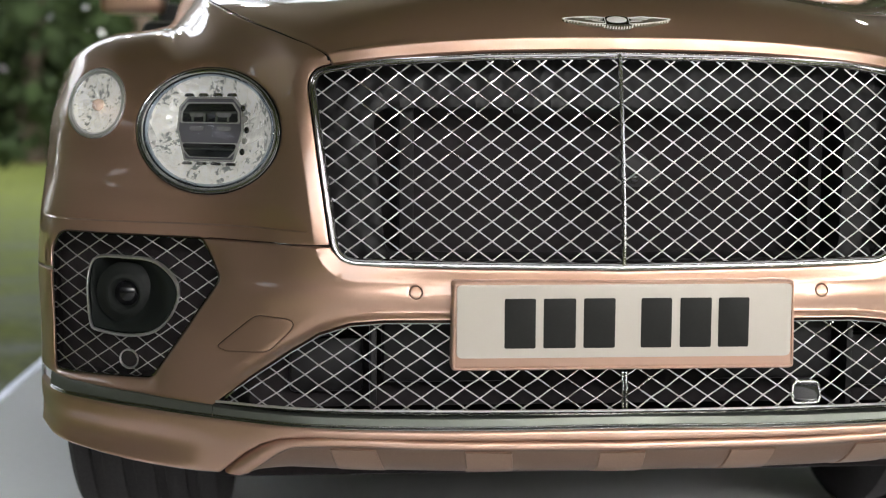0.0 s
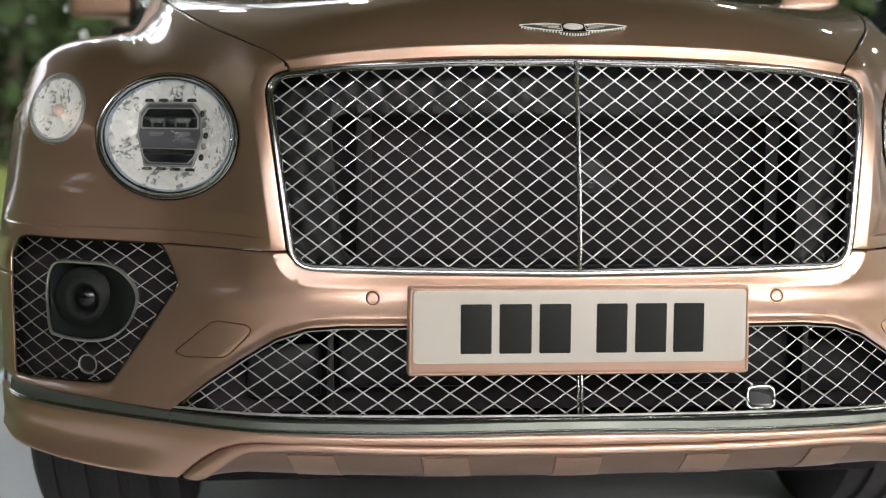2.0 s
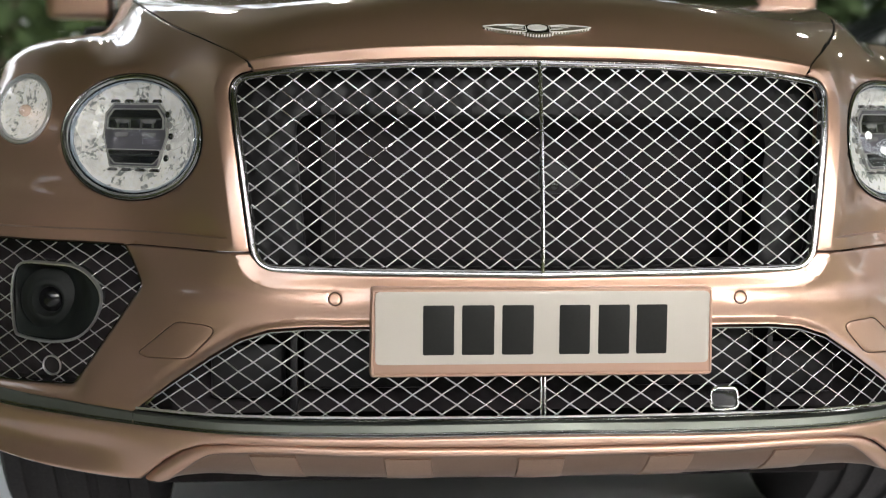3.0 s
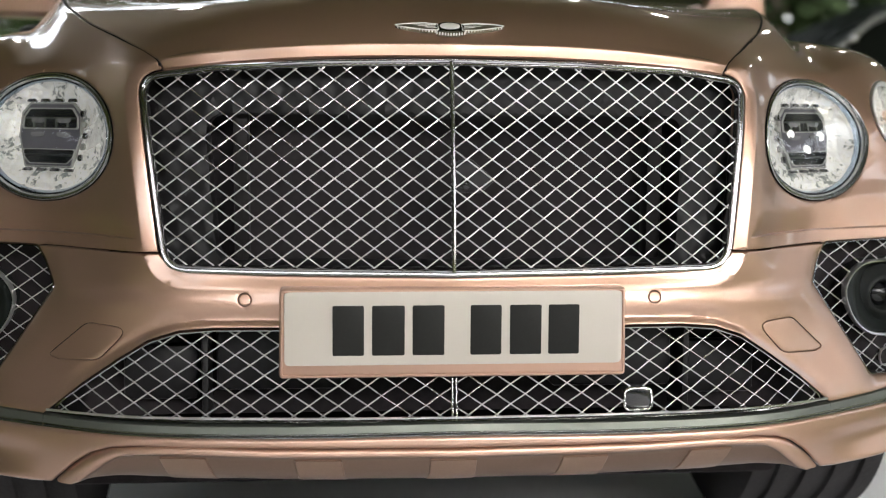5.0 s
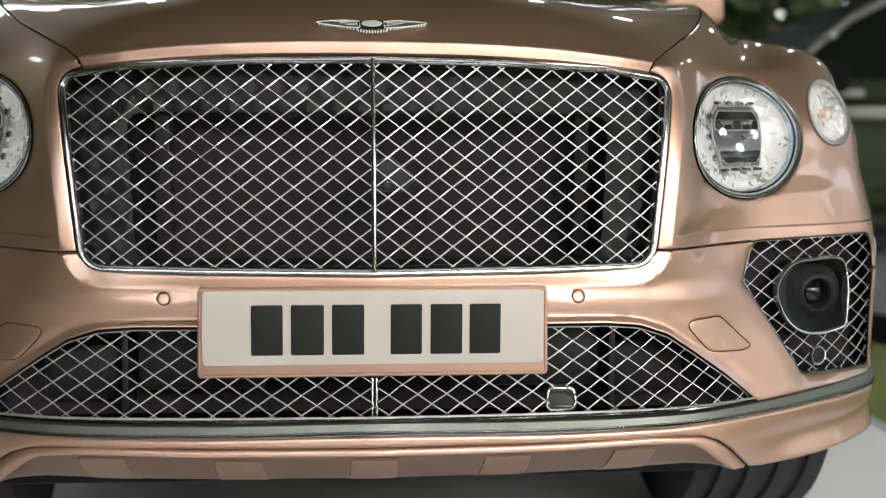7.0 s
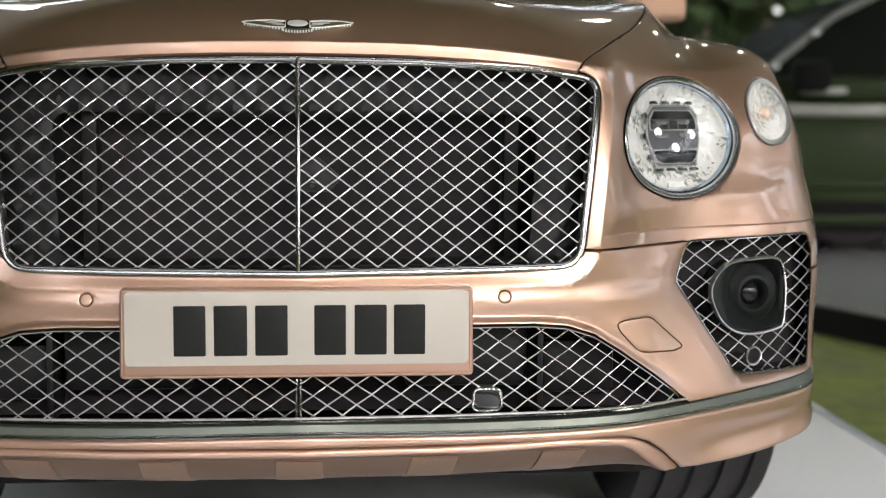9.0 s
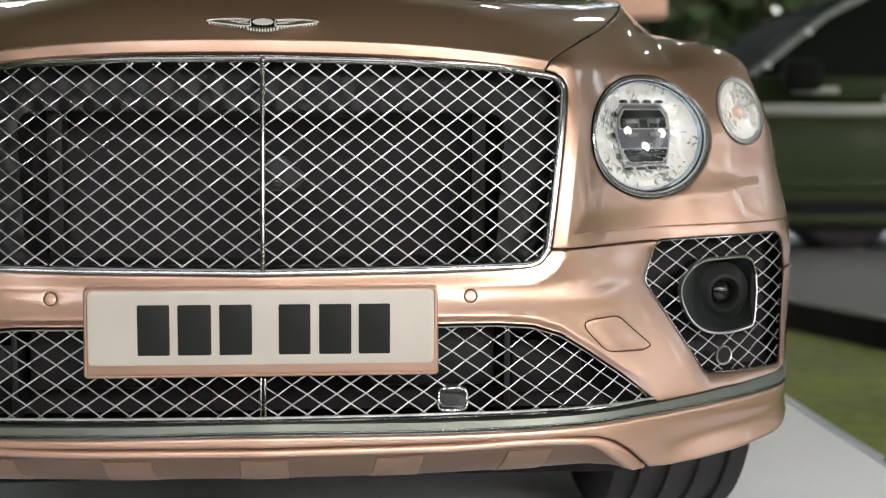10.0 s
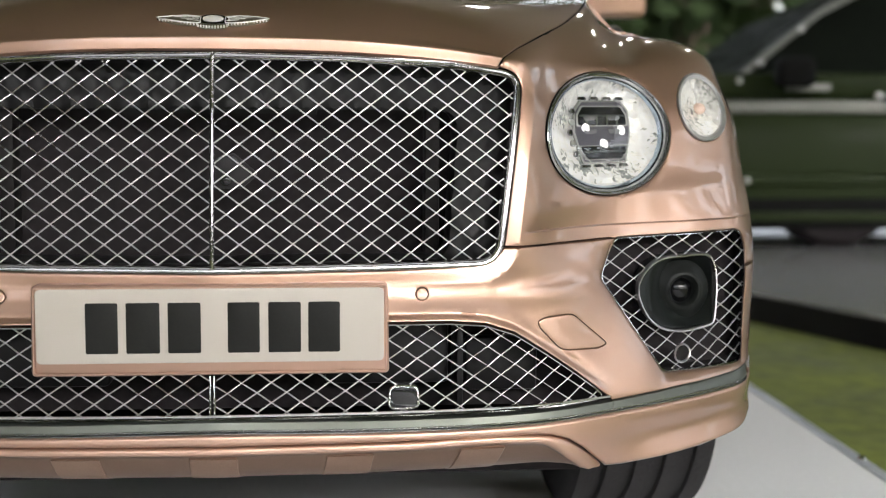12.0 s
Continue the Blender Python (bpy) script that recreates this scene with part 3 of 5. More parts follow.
def lattice(outline, x0, z0, px, pz, off, parent, lo, hi, radius=0.00115, mirror=1, bulge=0.0, cut=(), lean=0.0):
    """Crossing bright bars on the nose inside an outline, each a piece of its own; x from lo to hi."""
    zs = [p[1] for p in outline]
    zlo, zhi = min(zs), max(zs)
    xs = np.linspace(lo, hi, int((hi - lo) / 0.0035) + 2)
    slope = pz / px
    for sign in (1, -1):
        reach = int((zhi - zlo + slope * (hi - lo)) / pz) + 3
        for k in range(-reach, reach + 1):
            z = z0 + (k * pz + sign * slope * (xs - x0)) / (1 + sign * slope * lean)
            ok = inside(xs * mirror, z, outline) & (z > zlo) & (z < zhi)
            for c in cut:
                ok &= ~inside(xs * mirror, z, c)
            if ok.sum() < 3:
                continue
            groups = np.split(np.where(ok)[0], np.where(np.diff(np.where(ok)[0]) > 1)[0] + 1)
            for run in groups:
                if len(run) < 3:
                    continue
                X, Z = xs[run], z[run]
                Y = skin(X, Z) + off + sign * 0.0014 * np.cos(2 * np.pi * (X - x0) / px) - bulge * np.clip(1 - (X / 0.46) ** 2, 0, 1) * np.clip((Z - zlo) * (zhi - Z) / ((zhi - zlo) / 2) ** 2, 0, 1)
                bm = tube(bmesh.new(), [(mirror * a, b, c) for a, b, c in zip(X, Y, Z)], radius, 6, flatten=0.8)
                part("wire", bm, WIRE, parent)


main_grille = surround(GRILLE, "main_grille", FRAME_CHROME, BEAD, car, label="chrome-framed upper radiator grille with diamond mesh")
surround(offset(GRILLE, -0.0085), "grille_gap", GAP, [(0, 0.016), (0.0045, 0.009), (0.0085, 0.007)], main_grille)
for m in (1, -1):
    lattice(offset(GRILLE, 0.007), 0.0012, 0.89865, 0.0403, 0.03037, 0.004, main_grille, 0.002, 0.485, mirror=m, bulge=0.004)
bm = bmesh.new()
zs = np.linspace(0.650, 0.972, 24)
ys = skin(np.zeros(24), zs) - 0.002 - 0.004 * np.clip((zs - 0.645) * (0.978 - zs) / 0.1665**2, 0, 1)
tube(bm, [(0, float(y), float(z)) for y, z in zip(ys, zs)], 0.0036, 8)
part("centre_bar", bm, FRAME_CHROME, main_grille)

# the dark box behind the upper grille
POD = material("grey_pod_plastic", (0.022, 0.020, 0.022), 0.5, 0, 0.15, 80, 0.2, spec=0.25)
bm = bmesh.new()
block(bm, -0.46, 0.46, 0.215, 0.235, 0.64, 0.96)
part("radiator_shutter", bm, VOID, main_grille)
MOUTH = rounded([(-0.385, 0.890), (0.385, 0.890), (0.365, 0.655), (-0.365, 0.655)], 0.03)


def quilted(flat, sink):
    y = skin(flat[:, 0], flat[:, 1]) + 0.050 + sink + 0.0055 * np.cos(2 * np.pi * flat[:, 0] / 0.0403) * np.cos(np.pi * (flat[:, 1] - 0.89865) / 0.0304)
    return np.column_stack([flat[:, 0], y, flat[:, 1]])


bm = sheet(offset(GRILLE, 0.001), [MOUTH], quilted, 0.012, flange=0.09, fillet=0.004)
part("grille_shroud", bm, GREY_PLASTIC, main_grille, "dark grey moulded shroud")
for x in (-0.33, 0.345):
    bm = bmesh.new()
    block(bm, x - 0.012, x + 0.012, 0.15, 0.20, 0.655, 0.90, 0.004)
    part("shutter_post", bm, BLACK, main_grille)
bm = bmesh.new()
prism(bm, rounded([(0.004, 0.815), (0.03, 0.823), (0.068, 0.79), (0.045, 0.770), (0.004, 0.770)], 0.006), 0.05, 0.10, 0.003)
pod = part("camera_pod", bm, POD, main_grille, "grey plastic camera pod")
part("pod_lens", spin(bmesh.new(), [(0, -0.004), (0.006, -0.003), (0.009, 0.0), (0.010, 0.01)], 20, Matrix.Translation((0.020, 0.049, 0.783))), GLOSS_BLACK, pod)

lower_grille = surround(LOWER, "lower_grille", DARK_CHROME, [(-0.001, 0.012), (0.0, 0.002), (0.001, 0.0), (0.003, 0.0), (0.004, 0.004), (0.004, 0.016)], car, label="chrome diamond mesh lower intake grille")
for m in (1, -1):
    lattice(offset(LOWER, 0.0005), -0.001, 0.4155, 0.04485, 0.03032, 0.006, lower_grille, 0.002, 0.64, mirror=m)
bm = bmesh.new()
foot = [(x, float(glide((0, 0.278, 0.458, 0.553, 0.634), (0.4285, 0.4275, 0.4262, 0.4262, 0.4262), abs(x)))) for x in np.linspace(-0.634, 0.634, 90)]
tube(bm, [(x, skin1(x, z) - 0.002, z) for x, z in foot], 0.0021, 6)
part("lower_bead", bm, WIRE, lower_grille)
bm = bmesh.new()
for dx in (-0.003, 0.003):
    tube(bm, [(dx, skin1(0, z) - 0.001, z) for z in np.linspace(0.424, 0.4885, 8)], 0.0018, 6)
part("centre_bar", bm, CHROME, lower_grille)
bm = bmesh.new()
block(bm, -0.585, 0.585, 0.17, 0.19, 0.40, 0.565)
part("intake_shutter", bm, VOID, lower_grille)
for s in (1, -1):
    bm = bmesh.new()
    block(bm, s * 0.385 - 0.005, s * 0.385 + 0.005, 0.075, 0.17, 0.41, 0.57, 0.002)
    part("intake_divider", bm, GREY_PLASTIC, lower_grille)
    bm = bmesh.new()
    block(bm, s * 0.27 - 0.10, s * 0.27 + 0.10, 0.11, 0.17, 0.45, 0.555, 0.008)
    part("intake_duct", bm, GREY_PLASTIC, lower_grille)
    bm = bmesh.new()
    block(bm, s * 0.46 - 0.06, s * 0.46 + 0.06, 0.14, 0.17, 0.43, 0.52, 0.008)
    part("intake_duct", bm, GREY_PLASTIC, lower_grille)
radar = surround(rounded([(0.268, 0.4685), (0.314, 0.4685), (0.317, 0.4315), (0.266, 0.4315)], 0.013), "radar_sensor", CHROME, [(0, 0.014), (0, -0.002), (0.001, -0.003), (0.003, -0.003), (0.0038, 0.002)], car, step=0.006, label="chrome-framed radar sensor window")
bm = prism(bmesh.new(), rounded([(0.2705, 0.466), (0.3115, 0.466), (0.3145, 0.434), (0.2685, 0.434)], 0.011), skin1(0.29, 0.446) + 0.002, skin1(0.29, 0.446) + 0.02, 0.002)
part("sensor_window", bm, GLOSS_BLACK, radar)

# satin strip, lip and under-shield
def band(top, bottom, name, mat, off, prof=((0, 0.01), (0, 0), (1, 0), (1, 0.01)), parent=None, label="", n=90, span=(-0.945, 0.945)):
    xs_ = np.linspace(*span, n)
    bm = bmesh.new()
    rows_ = []
    for f, d in prof:
        z = glide(*top, np.abs(xs_)) * (1 - f) + glide(*bottom, np.abs(xs_)) * f
        y = skin(xs_, z) + off + d
        rows_.append([bm.verts.new(p) for p in np.column_stack([xs_, y, z])])
    for a, b in zip(rows_, rows_[1:]):
        for i in range(n - 1):
            bm.faces.new((a[i], a[i + 1], b[i + 1], b[i]))
    bmesh.ops.recalc_face_normals(bm, faces=bm.faces[:])
    return part(name, bm, mat, parent or car, label)


STRIP_X = (0, 0.278, 0.458, 0.637, 0.77, 0.94)
STRIP_TOP, STRIP_LOW = (0.4205, 0.4165, 0.4155, 0.4185, 0.4235, 0.425), (0.4080, 0.4040, 0.4035, 0.4065, 0.4080, 0.4055)
STRIP_EDGE = ((0, 0.02), (0, 0.002), (0.08, 0), (0.92, -0.002), (1, 0), (1, 0.02))
BEAD_EDGE = ((0, 0.01), (0, 0.001), (0.12, -0.001), (0.3, -0.001), (0.42, 0.001), (0.5, 0.004), (0.58, 0.001), (0.7, -0.001), (0.88, -0.001), (1, 0.001), (1, 0.01))
for span in ((-0.945, -0.6395), (-0.6385, 0.6385), (0.6395, 0.945)):
    strip = band((STRIP_X, STRIP_TOP), (STRIP_X, STRIP_LOW), "bumper_strip", SATIN, -0.005, STRIP_EDGE, label="satin grey metal strip along the bumper", span=span)
    band((STRIP_X, [z + 0.001 for z in STRIP_LOW]), (STRIP_X, [z - 0.0060 for z in STRIP_LOW]), "chrome_bead", FRAME_CHROME, -0.007, BEAD_EDGE, strip, span=span)
LIP_TOP = [(x, z - 0.0070) for x, z in zip(STRIP_X, STRIP_LOW)]
SEAM = [(0, 0.3815), (0.278, 0.3815), (0.490, 0.3805), (0.530, 0.3765), (0.560, 0.366), (0.587, 0.348), (0.630, 0.308)]
lip_half = LIP_TOP + [(0.98, 0.400), (0.98, 0.325), (0.944, 0.318), (0.776, 0.309), (0.662, 0.306)] + SEAM[::-1]
lip = sheet((lip_half + [(-x, z) for x, z in lip_half[-2:0:-1]])[::-1], [], on_nose(-0.003), 0.0105, 0.01, 0.03, 0.005)
part("bumper_lip", lip, PAINT, car, "copper lower lip of the bumper")
SEAM_X, SEAM_Z = [p[0] for p in SEAM], [p[1] for p in SEAM]


def shield_at(x, d, dy):
    """A point on the under-shield: d below the seam, dy behind the lip."""
    x = np.asarray(x, float)
    z = glide(SEAM_X, SEAM_Z, np.abs(x))
    slope = (glide(SEAM_X, SEAM_Z, np.abs(x) + 0.003) - glide(SEAM_X, SEAM_Z, np.maximum(np.abs(x) - 0.003, 0))) / 0.006
    n = np.sqrt(1 + slope**2)
    d = d * (1 + 0.8 * ease((np.abs(x) - 0.50) / 0.08))
    px, pz = x + np.sign(x) * d * slope / n, np.maximum(z - d / n, 0.3085)
    return np.column_stack([px, skin(px, np.maximum(z, 0.312)) + dy, pz])


def shield_face(x, f, dy):
    """The shield below its bead: f from 0 at the bead to 1 at the lowest edge."""
    p = shield_at(x, 0.0165, dy)
    p[:, 2] += (np.minimum(0.305, p[:, 2] - 0.001) - p[:, 2]) * f
    return p


def build_shield():
    """The under-shield: a rolled bead under the lip, then a face that dips in and runs back underneath."""
    def strip(steps, xs_):
        bm = bmesh.new()
        rows_ = [[bm.verts.new(p) for p in shield_at(xs_, d, dy)] for d, dy in steps]
        for a, b in zip(rows_, rows_[1:]):
            for i in range(len(xs_) - 1):
                bm.faces.new((a[i], a[i + 1], b[i + 1], b[i]))
        bmesh.ops.recalc_face_normals(bm, faces=bm.faces[:])
        return bm
    wide = np.linspace(-0.624, 0.624, 120)
    bm = bmesh.new()
    rows_ = [[bm.verts.new(p) for p in shield_face(wide, f, dy)] for f, dy in ((0, 0.007), (0.06, 0.012), (0.14, 0.015), (0.32, 0.022), (0.56, 0.037), (0.76, 0.058), (0.89, 0.085), (0.97, 0.13), (1.0, 0.26))]
    for a, b in zip(rows_, rows_[1:]):
        for i in range(len(wide) - 1):
            bm.faces.new((a[i], a[i + 1], b[i + 1], b[i]))
    bmesh.ops.recalc_face_normals(bm, faces=bm.faces[:])
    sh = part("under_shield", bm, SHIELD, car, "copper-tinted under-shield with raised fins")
    part("shield_bead", strip(((0.0016, 0.018), (0.0018, 0.004), (0.0034, 0.0008), (0.0075, -0.0012), (0.0120, -0.0004), (0.0150, 0.003), (0.0165, 0.008), (0.0170, 0.014)), wide), PAINT, sh)
    for x in (-0.42, -0.21, 0, 0.21, 0.42):
        bm = bmesh.new()
        rows_ = []
        for f, dy in ((0.07, 0.0125), (0.10, 0.0095), (0.32, 0.0185), (0.56, 0.0335), (0.76, 0.054), (0.89, 0.080)):
            lean = x - 0.05 * x * f
            rows_.append([bm.verts.new((q[0], q[1] + (0.006 if abs(a) == 1 else 0), q[2])) for a in (-1, -0.93, 0, 0.93, 1) for q in shield_face([lean + 0.038 * a + 1e-6], f, dy)])
        for a, b in zip(rows_, rows_[1:]):
            for i in range(4):
                bm.faces.new((a[i], a[i + 1], b[i + 1], b[i]))
        bmesh.ops.recalc_face_normals(bm, faces=bm.faces[:])
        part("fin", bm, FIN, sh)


# copper tones darker than the body paint, the fins lighter than the shield
FIN = material("dark_fin_copper", (0.30, 0.202, 0.152), 0.5, 0.75, 0.08, 300)
SHIELD = material("dark_shield_copper", (0.21, 0.142, 0.108), 0.5, 0.75, 0.08, 300)
build_shield()

# number plate in its tray
holder = new("plate_holder", None)
holder.parent = car
tray = rounded([(-0.2665, 0.628), (0.2665, 0.628), (0.2685, 0.4895), (-0.2685, 0.4895)], 0.008)
bm = prism(bmesh.new(), tray, 0.0, 0.035, 0.004)
part("tray", bm, PAINT, holder)
bm = bmesh.new()
tube(bm, [(x, -0.0005, z) for x, z in dense(offset(tray, 0.004), 0.02)], 0.0022, 6, closed=True)
part("tray_bead", bm, PAINT, holder)
bm = prism(bmesh.new(), rounded([(-0.260, 0.623), (0.260, 0.623), (0.260, 0.510), (-0.260, 0.510)], 0.009), -0.004, 0.004, 0.001)
plate = part("number_plate", bm, PLATE, car, "cream-white number plate with black bars for characters")
for x0, x1 in ((-0.187, -0.139), (-0.127, -0.077), (-0.065, -0.016), (0.024, 0.072), (0.085, 0.134), (0.145, 0.193)):
    part("character_bar", prism(bmesh.new(), rounded([(x0, 0.602), (x1, 0.602), (x1, 0.525), (x0, 0.525)], 0.003), -0.0048, -0.002, 0.0003), INK, plate)


# headlamps
def lamp_depth(cx, cz, a, b):
    y0 = skin1(cx, cz)
    gx = (skin1(cx + a, cz) - skin1(cx - a, cz)) / (2 * a)
    gz = (skin1(cx, min(cz + b, 0.97)) - skin1(cx, cz - b)) / (min(cz + b, 0.97) - cz + b)
    mean = np.mean([skin1(cx + a * c, min(0.97, cz + b * s_)) - gx * a * c - gz * b * s_ for c, s_ in ((1, 0), (-1, 0), (0, 1), (0, -1), (0.7, 0.7), (-0.7, 0.7), (0.7, -0.7), (-0.7, -0.7))])
    return lambda x, z: mean + gx * (x - cx) + gz * (z - cz)


def lamp_ring(bm, lamp, depth, profile, s, n=64, wob=None):
    cx, cz, a, b = lamp
    rings = []
    for i, (r, d) in enumerate(profile):
        if r == 0:
            rings.append([bm.verts.new((s * cx, depth(cx, cz) + d, cz))])
            continue
        ring = []
        for k in range(n):
            t = 2 * math.pi * k / n
            x, z = cx + a * r * math.cos(t), cz + b * r * math.sin(t)
            y = depth(x, z)
            follow = min(1, max(0, (r - 0.62) / 0.31))
            if follow:
                y += follow * (skin1(x, min(z, 0.97)) + max(0, z - 0.97) - y)
            ring.append(bm.verts.new((s * x, y + d + (wob(i, k) if wob else 0), z)))
        rings.append(ring)
    for p, q in zip(rings, rings[1:]):
        for k in range(n):
            f = list(dict.fromkeys([p[k % len(p)], p[(k + 1) % len(p)], q[(k + 1) % len(q)], q[k % len(q)]]))
            bm.faces.new(f)
    bmesh.ops.recalc_face_normals(bm, faces=bm.faces[:])
    return bm


def build_headlamp(s):
    depth = lamp_depth(*HEADLAMP)
    cx, cz, a, b = HEADLAMP
    base = new("headlamp", None)
    base.parent = car
    tagged(base, label="round headlamp with glowing cut-crystal reflector and chrome rim")
    part("rim", lamp_ring(bmesh.new(), HEADLAMP, depth, [(0.986, 0.012), (0.984, 0.0), (0.980, -0.0035), (0.972, -0.0048), (0.963, -0.0036), (0.956, -0.0008), (0.948, -0.0022), (0.936, -0.0030), (0.918, 0.0), (0.902, 0.006), (0.895, 0.02)], s), RIM_CHROME, base)
    part("seal", lamp_ring(bmesh.new(), HEADLAMP, depth, [(0.998, 0.012), (0.996, 0.0012), (0.986, 0.0012), (0.976, 0.004), (0.976, 0.014)], s), GAP, base)
    part("inner_ring", lamp_ring(bmesh.new(), HEADLAMP, depth, [(0.90, 0.012), (0.878, 0.012), (0.855, 0.020), (0.845, 0.04)], s), BLUE_CHROME, base)
    rng = random.Random(5)
    jit = {}

    def wob(i, k):
        if i == 0:
            return 0
        return jit.setdefault((i, k), rng.uniform(-0.0045, 0.0045))
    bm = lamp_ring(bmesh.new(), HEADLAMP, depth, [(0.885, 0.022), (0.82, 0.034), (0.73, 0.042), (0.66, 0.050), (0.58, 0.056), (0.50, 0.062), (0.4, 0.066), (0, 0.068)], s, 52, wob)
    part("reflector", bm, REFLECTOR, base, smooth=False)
    # central projector block
    oct_ = [(-0.34, 0.52), (0.34, 0.52), (0.46, 0.36), (0.48, 0.0), (0.36, -0.50), (-0.36, -0.50), (-0.48, 0.0), (-0.46, 0.36)]

    def local(o, k=1.0):
        return [(s * (cx + a * x * k * 0.92), cz + b * z * k * 0.94) for x, z in o]

    def lay(name, o, d0, d1, mat, bev=0.002):
        bm = bmesh.new()
        prism(bm, rounded(o, 0.004, 3), 0, d1 - d0, bev)
        for v in bm.verts:
            v.co.y += depth(abs(v.co.x), v.co.z) + d0
        return part(name, bm, mat, base)
    lay("projector_frame", local(oct_, 1.06), 0.046, 0.075, FRAME_GLASS)
    lay("projector_mask", local(oct_, 1.0), 0.0445, 0.075, LAVENDER)
    upper = [(-0.36, 0.46), (0.36, 0.46), (0.45, 0.30), (0.46, 0.10), (-0.46, 0.10), (-0.45, 0.30)]
    lower = [(-0.45, -0.22), (0.45, -0.22), (0.40, -0.36), (0.31, -0.47), (-0.31, -0.47), (-0.40, -0.36)]
    for o in (upper, lower):
        lay("window_frame", local(o, 1.0), 0.0425, 0.06, FRAME_GLASS, 0.0012)
        mid = sum(z for _, z in o) / len(o)
        lay("projector_window", local([(x * 0.93, mid + (z - mid) * 0.88) for x, z in o]), 0.0412, 0.06, DARK_GLASS, 0.0012)
    for x in (-0.28, -0.10, 0.08, 0.26):
        lay("window_fin", local([(x - 0.018, 0.28), (x + 0.018, 0.28), (x + 0.018, 0.13), (x - 0.018, 0.13)]), 0.0400, 0.06, SATIN, 0.0006)
    lay("window_shelf", local([(-0.40, 0.305), (0.40, 0.305), (0.41, 0.27), (-0.41, 0.27)]), 0.0402, 0.06, DULL_TRIM, 0.0006)
    lay("window_shelf", local([(-0.38, -0.31), (0.38, -0.31), (0.37, -0.34), (-0.37, -0.34)]), 0.0402, 0.06, DULL_TRIM, 0.0006)
    for x in (-0.33, -0.11, 0.11, 0.33):
        for z, h in ((0.585, 0.030), (-0.565, 0.024)):
            lay("lamp_louvre", local([(x - 0.085, z - h), (x - 0.060, z + h), (x + 0.060, z + h), (x + 0.085, z - h)]), 0.042, 0.06, DARK_CHROME, 0.001)
    for k in range(5):
        x, z = -0.555 + 0.03 * abs(k - 2), -0.36 + 0.18 * k
        lay("light_bead", local([(x + 0.038 * math.cos(q), z + 0.060 * math.sin(q)) for q in np.linspace(0, 2 * math.pi, 9)[:-1]]), 0.042, 0.06, FRAME_GLASS if k % 2 else DARK_CHROME, 0.001)
    for x in (-0.22, 0.20):
        for z in (0.24, 0.01):
            lay("led_slot", local([(x - 0.11, z + 0.045), (x + 0.11, z + 0.045), (x + 0.11, z - 0.01), (x + 0.07, z - 0.035), (x - 0.07, z - 0.035), (x - 0.11, z - 0.01)]), 0.0396, 0.06, SLOT, 0.0008)
    # glowing domes stand in for light glints in this one lamp
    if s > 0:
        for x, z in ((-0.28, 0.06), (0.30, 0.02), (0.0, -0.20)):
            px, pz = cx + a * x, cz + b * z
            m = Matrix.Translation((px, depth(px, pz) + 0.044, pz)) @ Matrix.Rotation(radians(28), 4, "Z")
            part("glint_dome", spin(bmesh.new(), [(0, -0.006), (0.003, -0.0055), (0.006, -0.004), (0.009, 0.0), (0.010, 0.006)], 24, m), GLINT_BEAD, base)
    lens = part("lens", lamp_ring(bmesh.new(), HEADLAMP, depth, [(0.905, 0.006), (0.87, -0.002), (0.7, -0.012), (0.5, -0.019), (0.25, -0.023), (0, -0.024)], s), LENS, base)
    lens.visible_shadow = False
    return base


def build_sidelamp(s):
    depth = lamp_depth(*SIDELAMP)
    cx, cz, a, b = SIDELAMP
    base = new("side_lamp", None)
    base.parent = car
    tagged(base, label="small round side lamp with glowing reflector, chrome rim and amber bulb")
    part("rim", lamp_ring(bmesh.new(), SIDELAMP, depth, [(0.995, 0.012), (0.992, 0.0), (0.985, -0.003), (0.955, -0.0055), (0.925, -0.004), (0.90, 0.0), (0.88, -0.001), (0.85, 0.001), (0.835, 0.010)], s, 48), RIM_BRIGHT, base)
    rng = random.Random(9)
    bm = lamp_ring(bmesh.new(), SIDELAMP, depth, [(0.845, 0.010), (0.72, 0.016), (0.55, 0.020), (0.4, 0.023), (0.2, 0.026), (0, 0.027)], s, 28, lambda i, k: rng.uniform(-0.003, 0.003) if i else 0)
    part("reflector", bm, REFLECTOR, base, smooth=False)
    bm = spin(bmesh.new(), [(0, -0.010), (0.006, -0.008), (0.010, -0.003), (0.011, 0.01)], 20, Matrix.Translation((s * cx, depth(cx, cz) + 0.010, cz - 0.004)))
    part("bulb", bm, AMBER, base, "amber bulb cap")
    lens = part("lens", lamp_ring(bmesh.new(), SIDELAMP, depth, [(0.88, 0.004), (0.8, -0.004), (0.55, -0.010), (0.3, -0.013), (0, -0.014)], s, 48), LENS, base)
    lens.visible_shadow = False


RIM_BRIGHT = material("side_lamp_rim_chrome", (0.60, 0.60, 0.61), 0.34, 0.75, 0.08, 60)
RIM_CHROME = material("lamp_rim_chrome", (0.46, 0.465, 0.47), 0.20, 1.0, 0.08, 60)
BLUE_CHROME = material("blue_tinted_chrome", (0.35, 0.42, 0.52), 0.1, 1.0, 0.1, 40)
FRAME_GLASS = material("bright_lamp_frame", (0.46, 0.46, 0.44), 0.25, 0.4, 0.15, 90)
SLOT = material("led_slot_glass", (0.30, 0.30, 0.31), 0.25, 0.5, 0.3, 90)
GLINT_BEAD = material("glowing_glint_bead", (0.9, 0.9, 0.88), 0.3, 0, glow=0.9)
# lilac tint painted in for a reflection on the lamp glass
LAVENDER = material("lilac_grey_projector", (0.13, 0.125, 0.148), 0.25, 0.4, 0.1, 60)
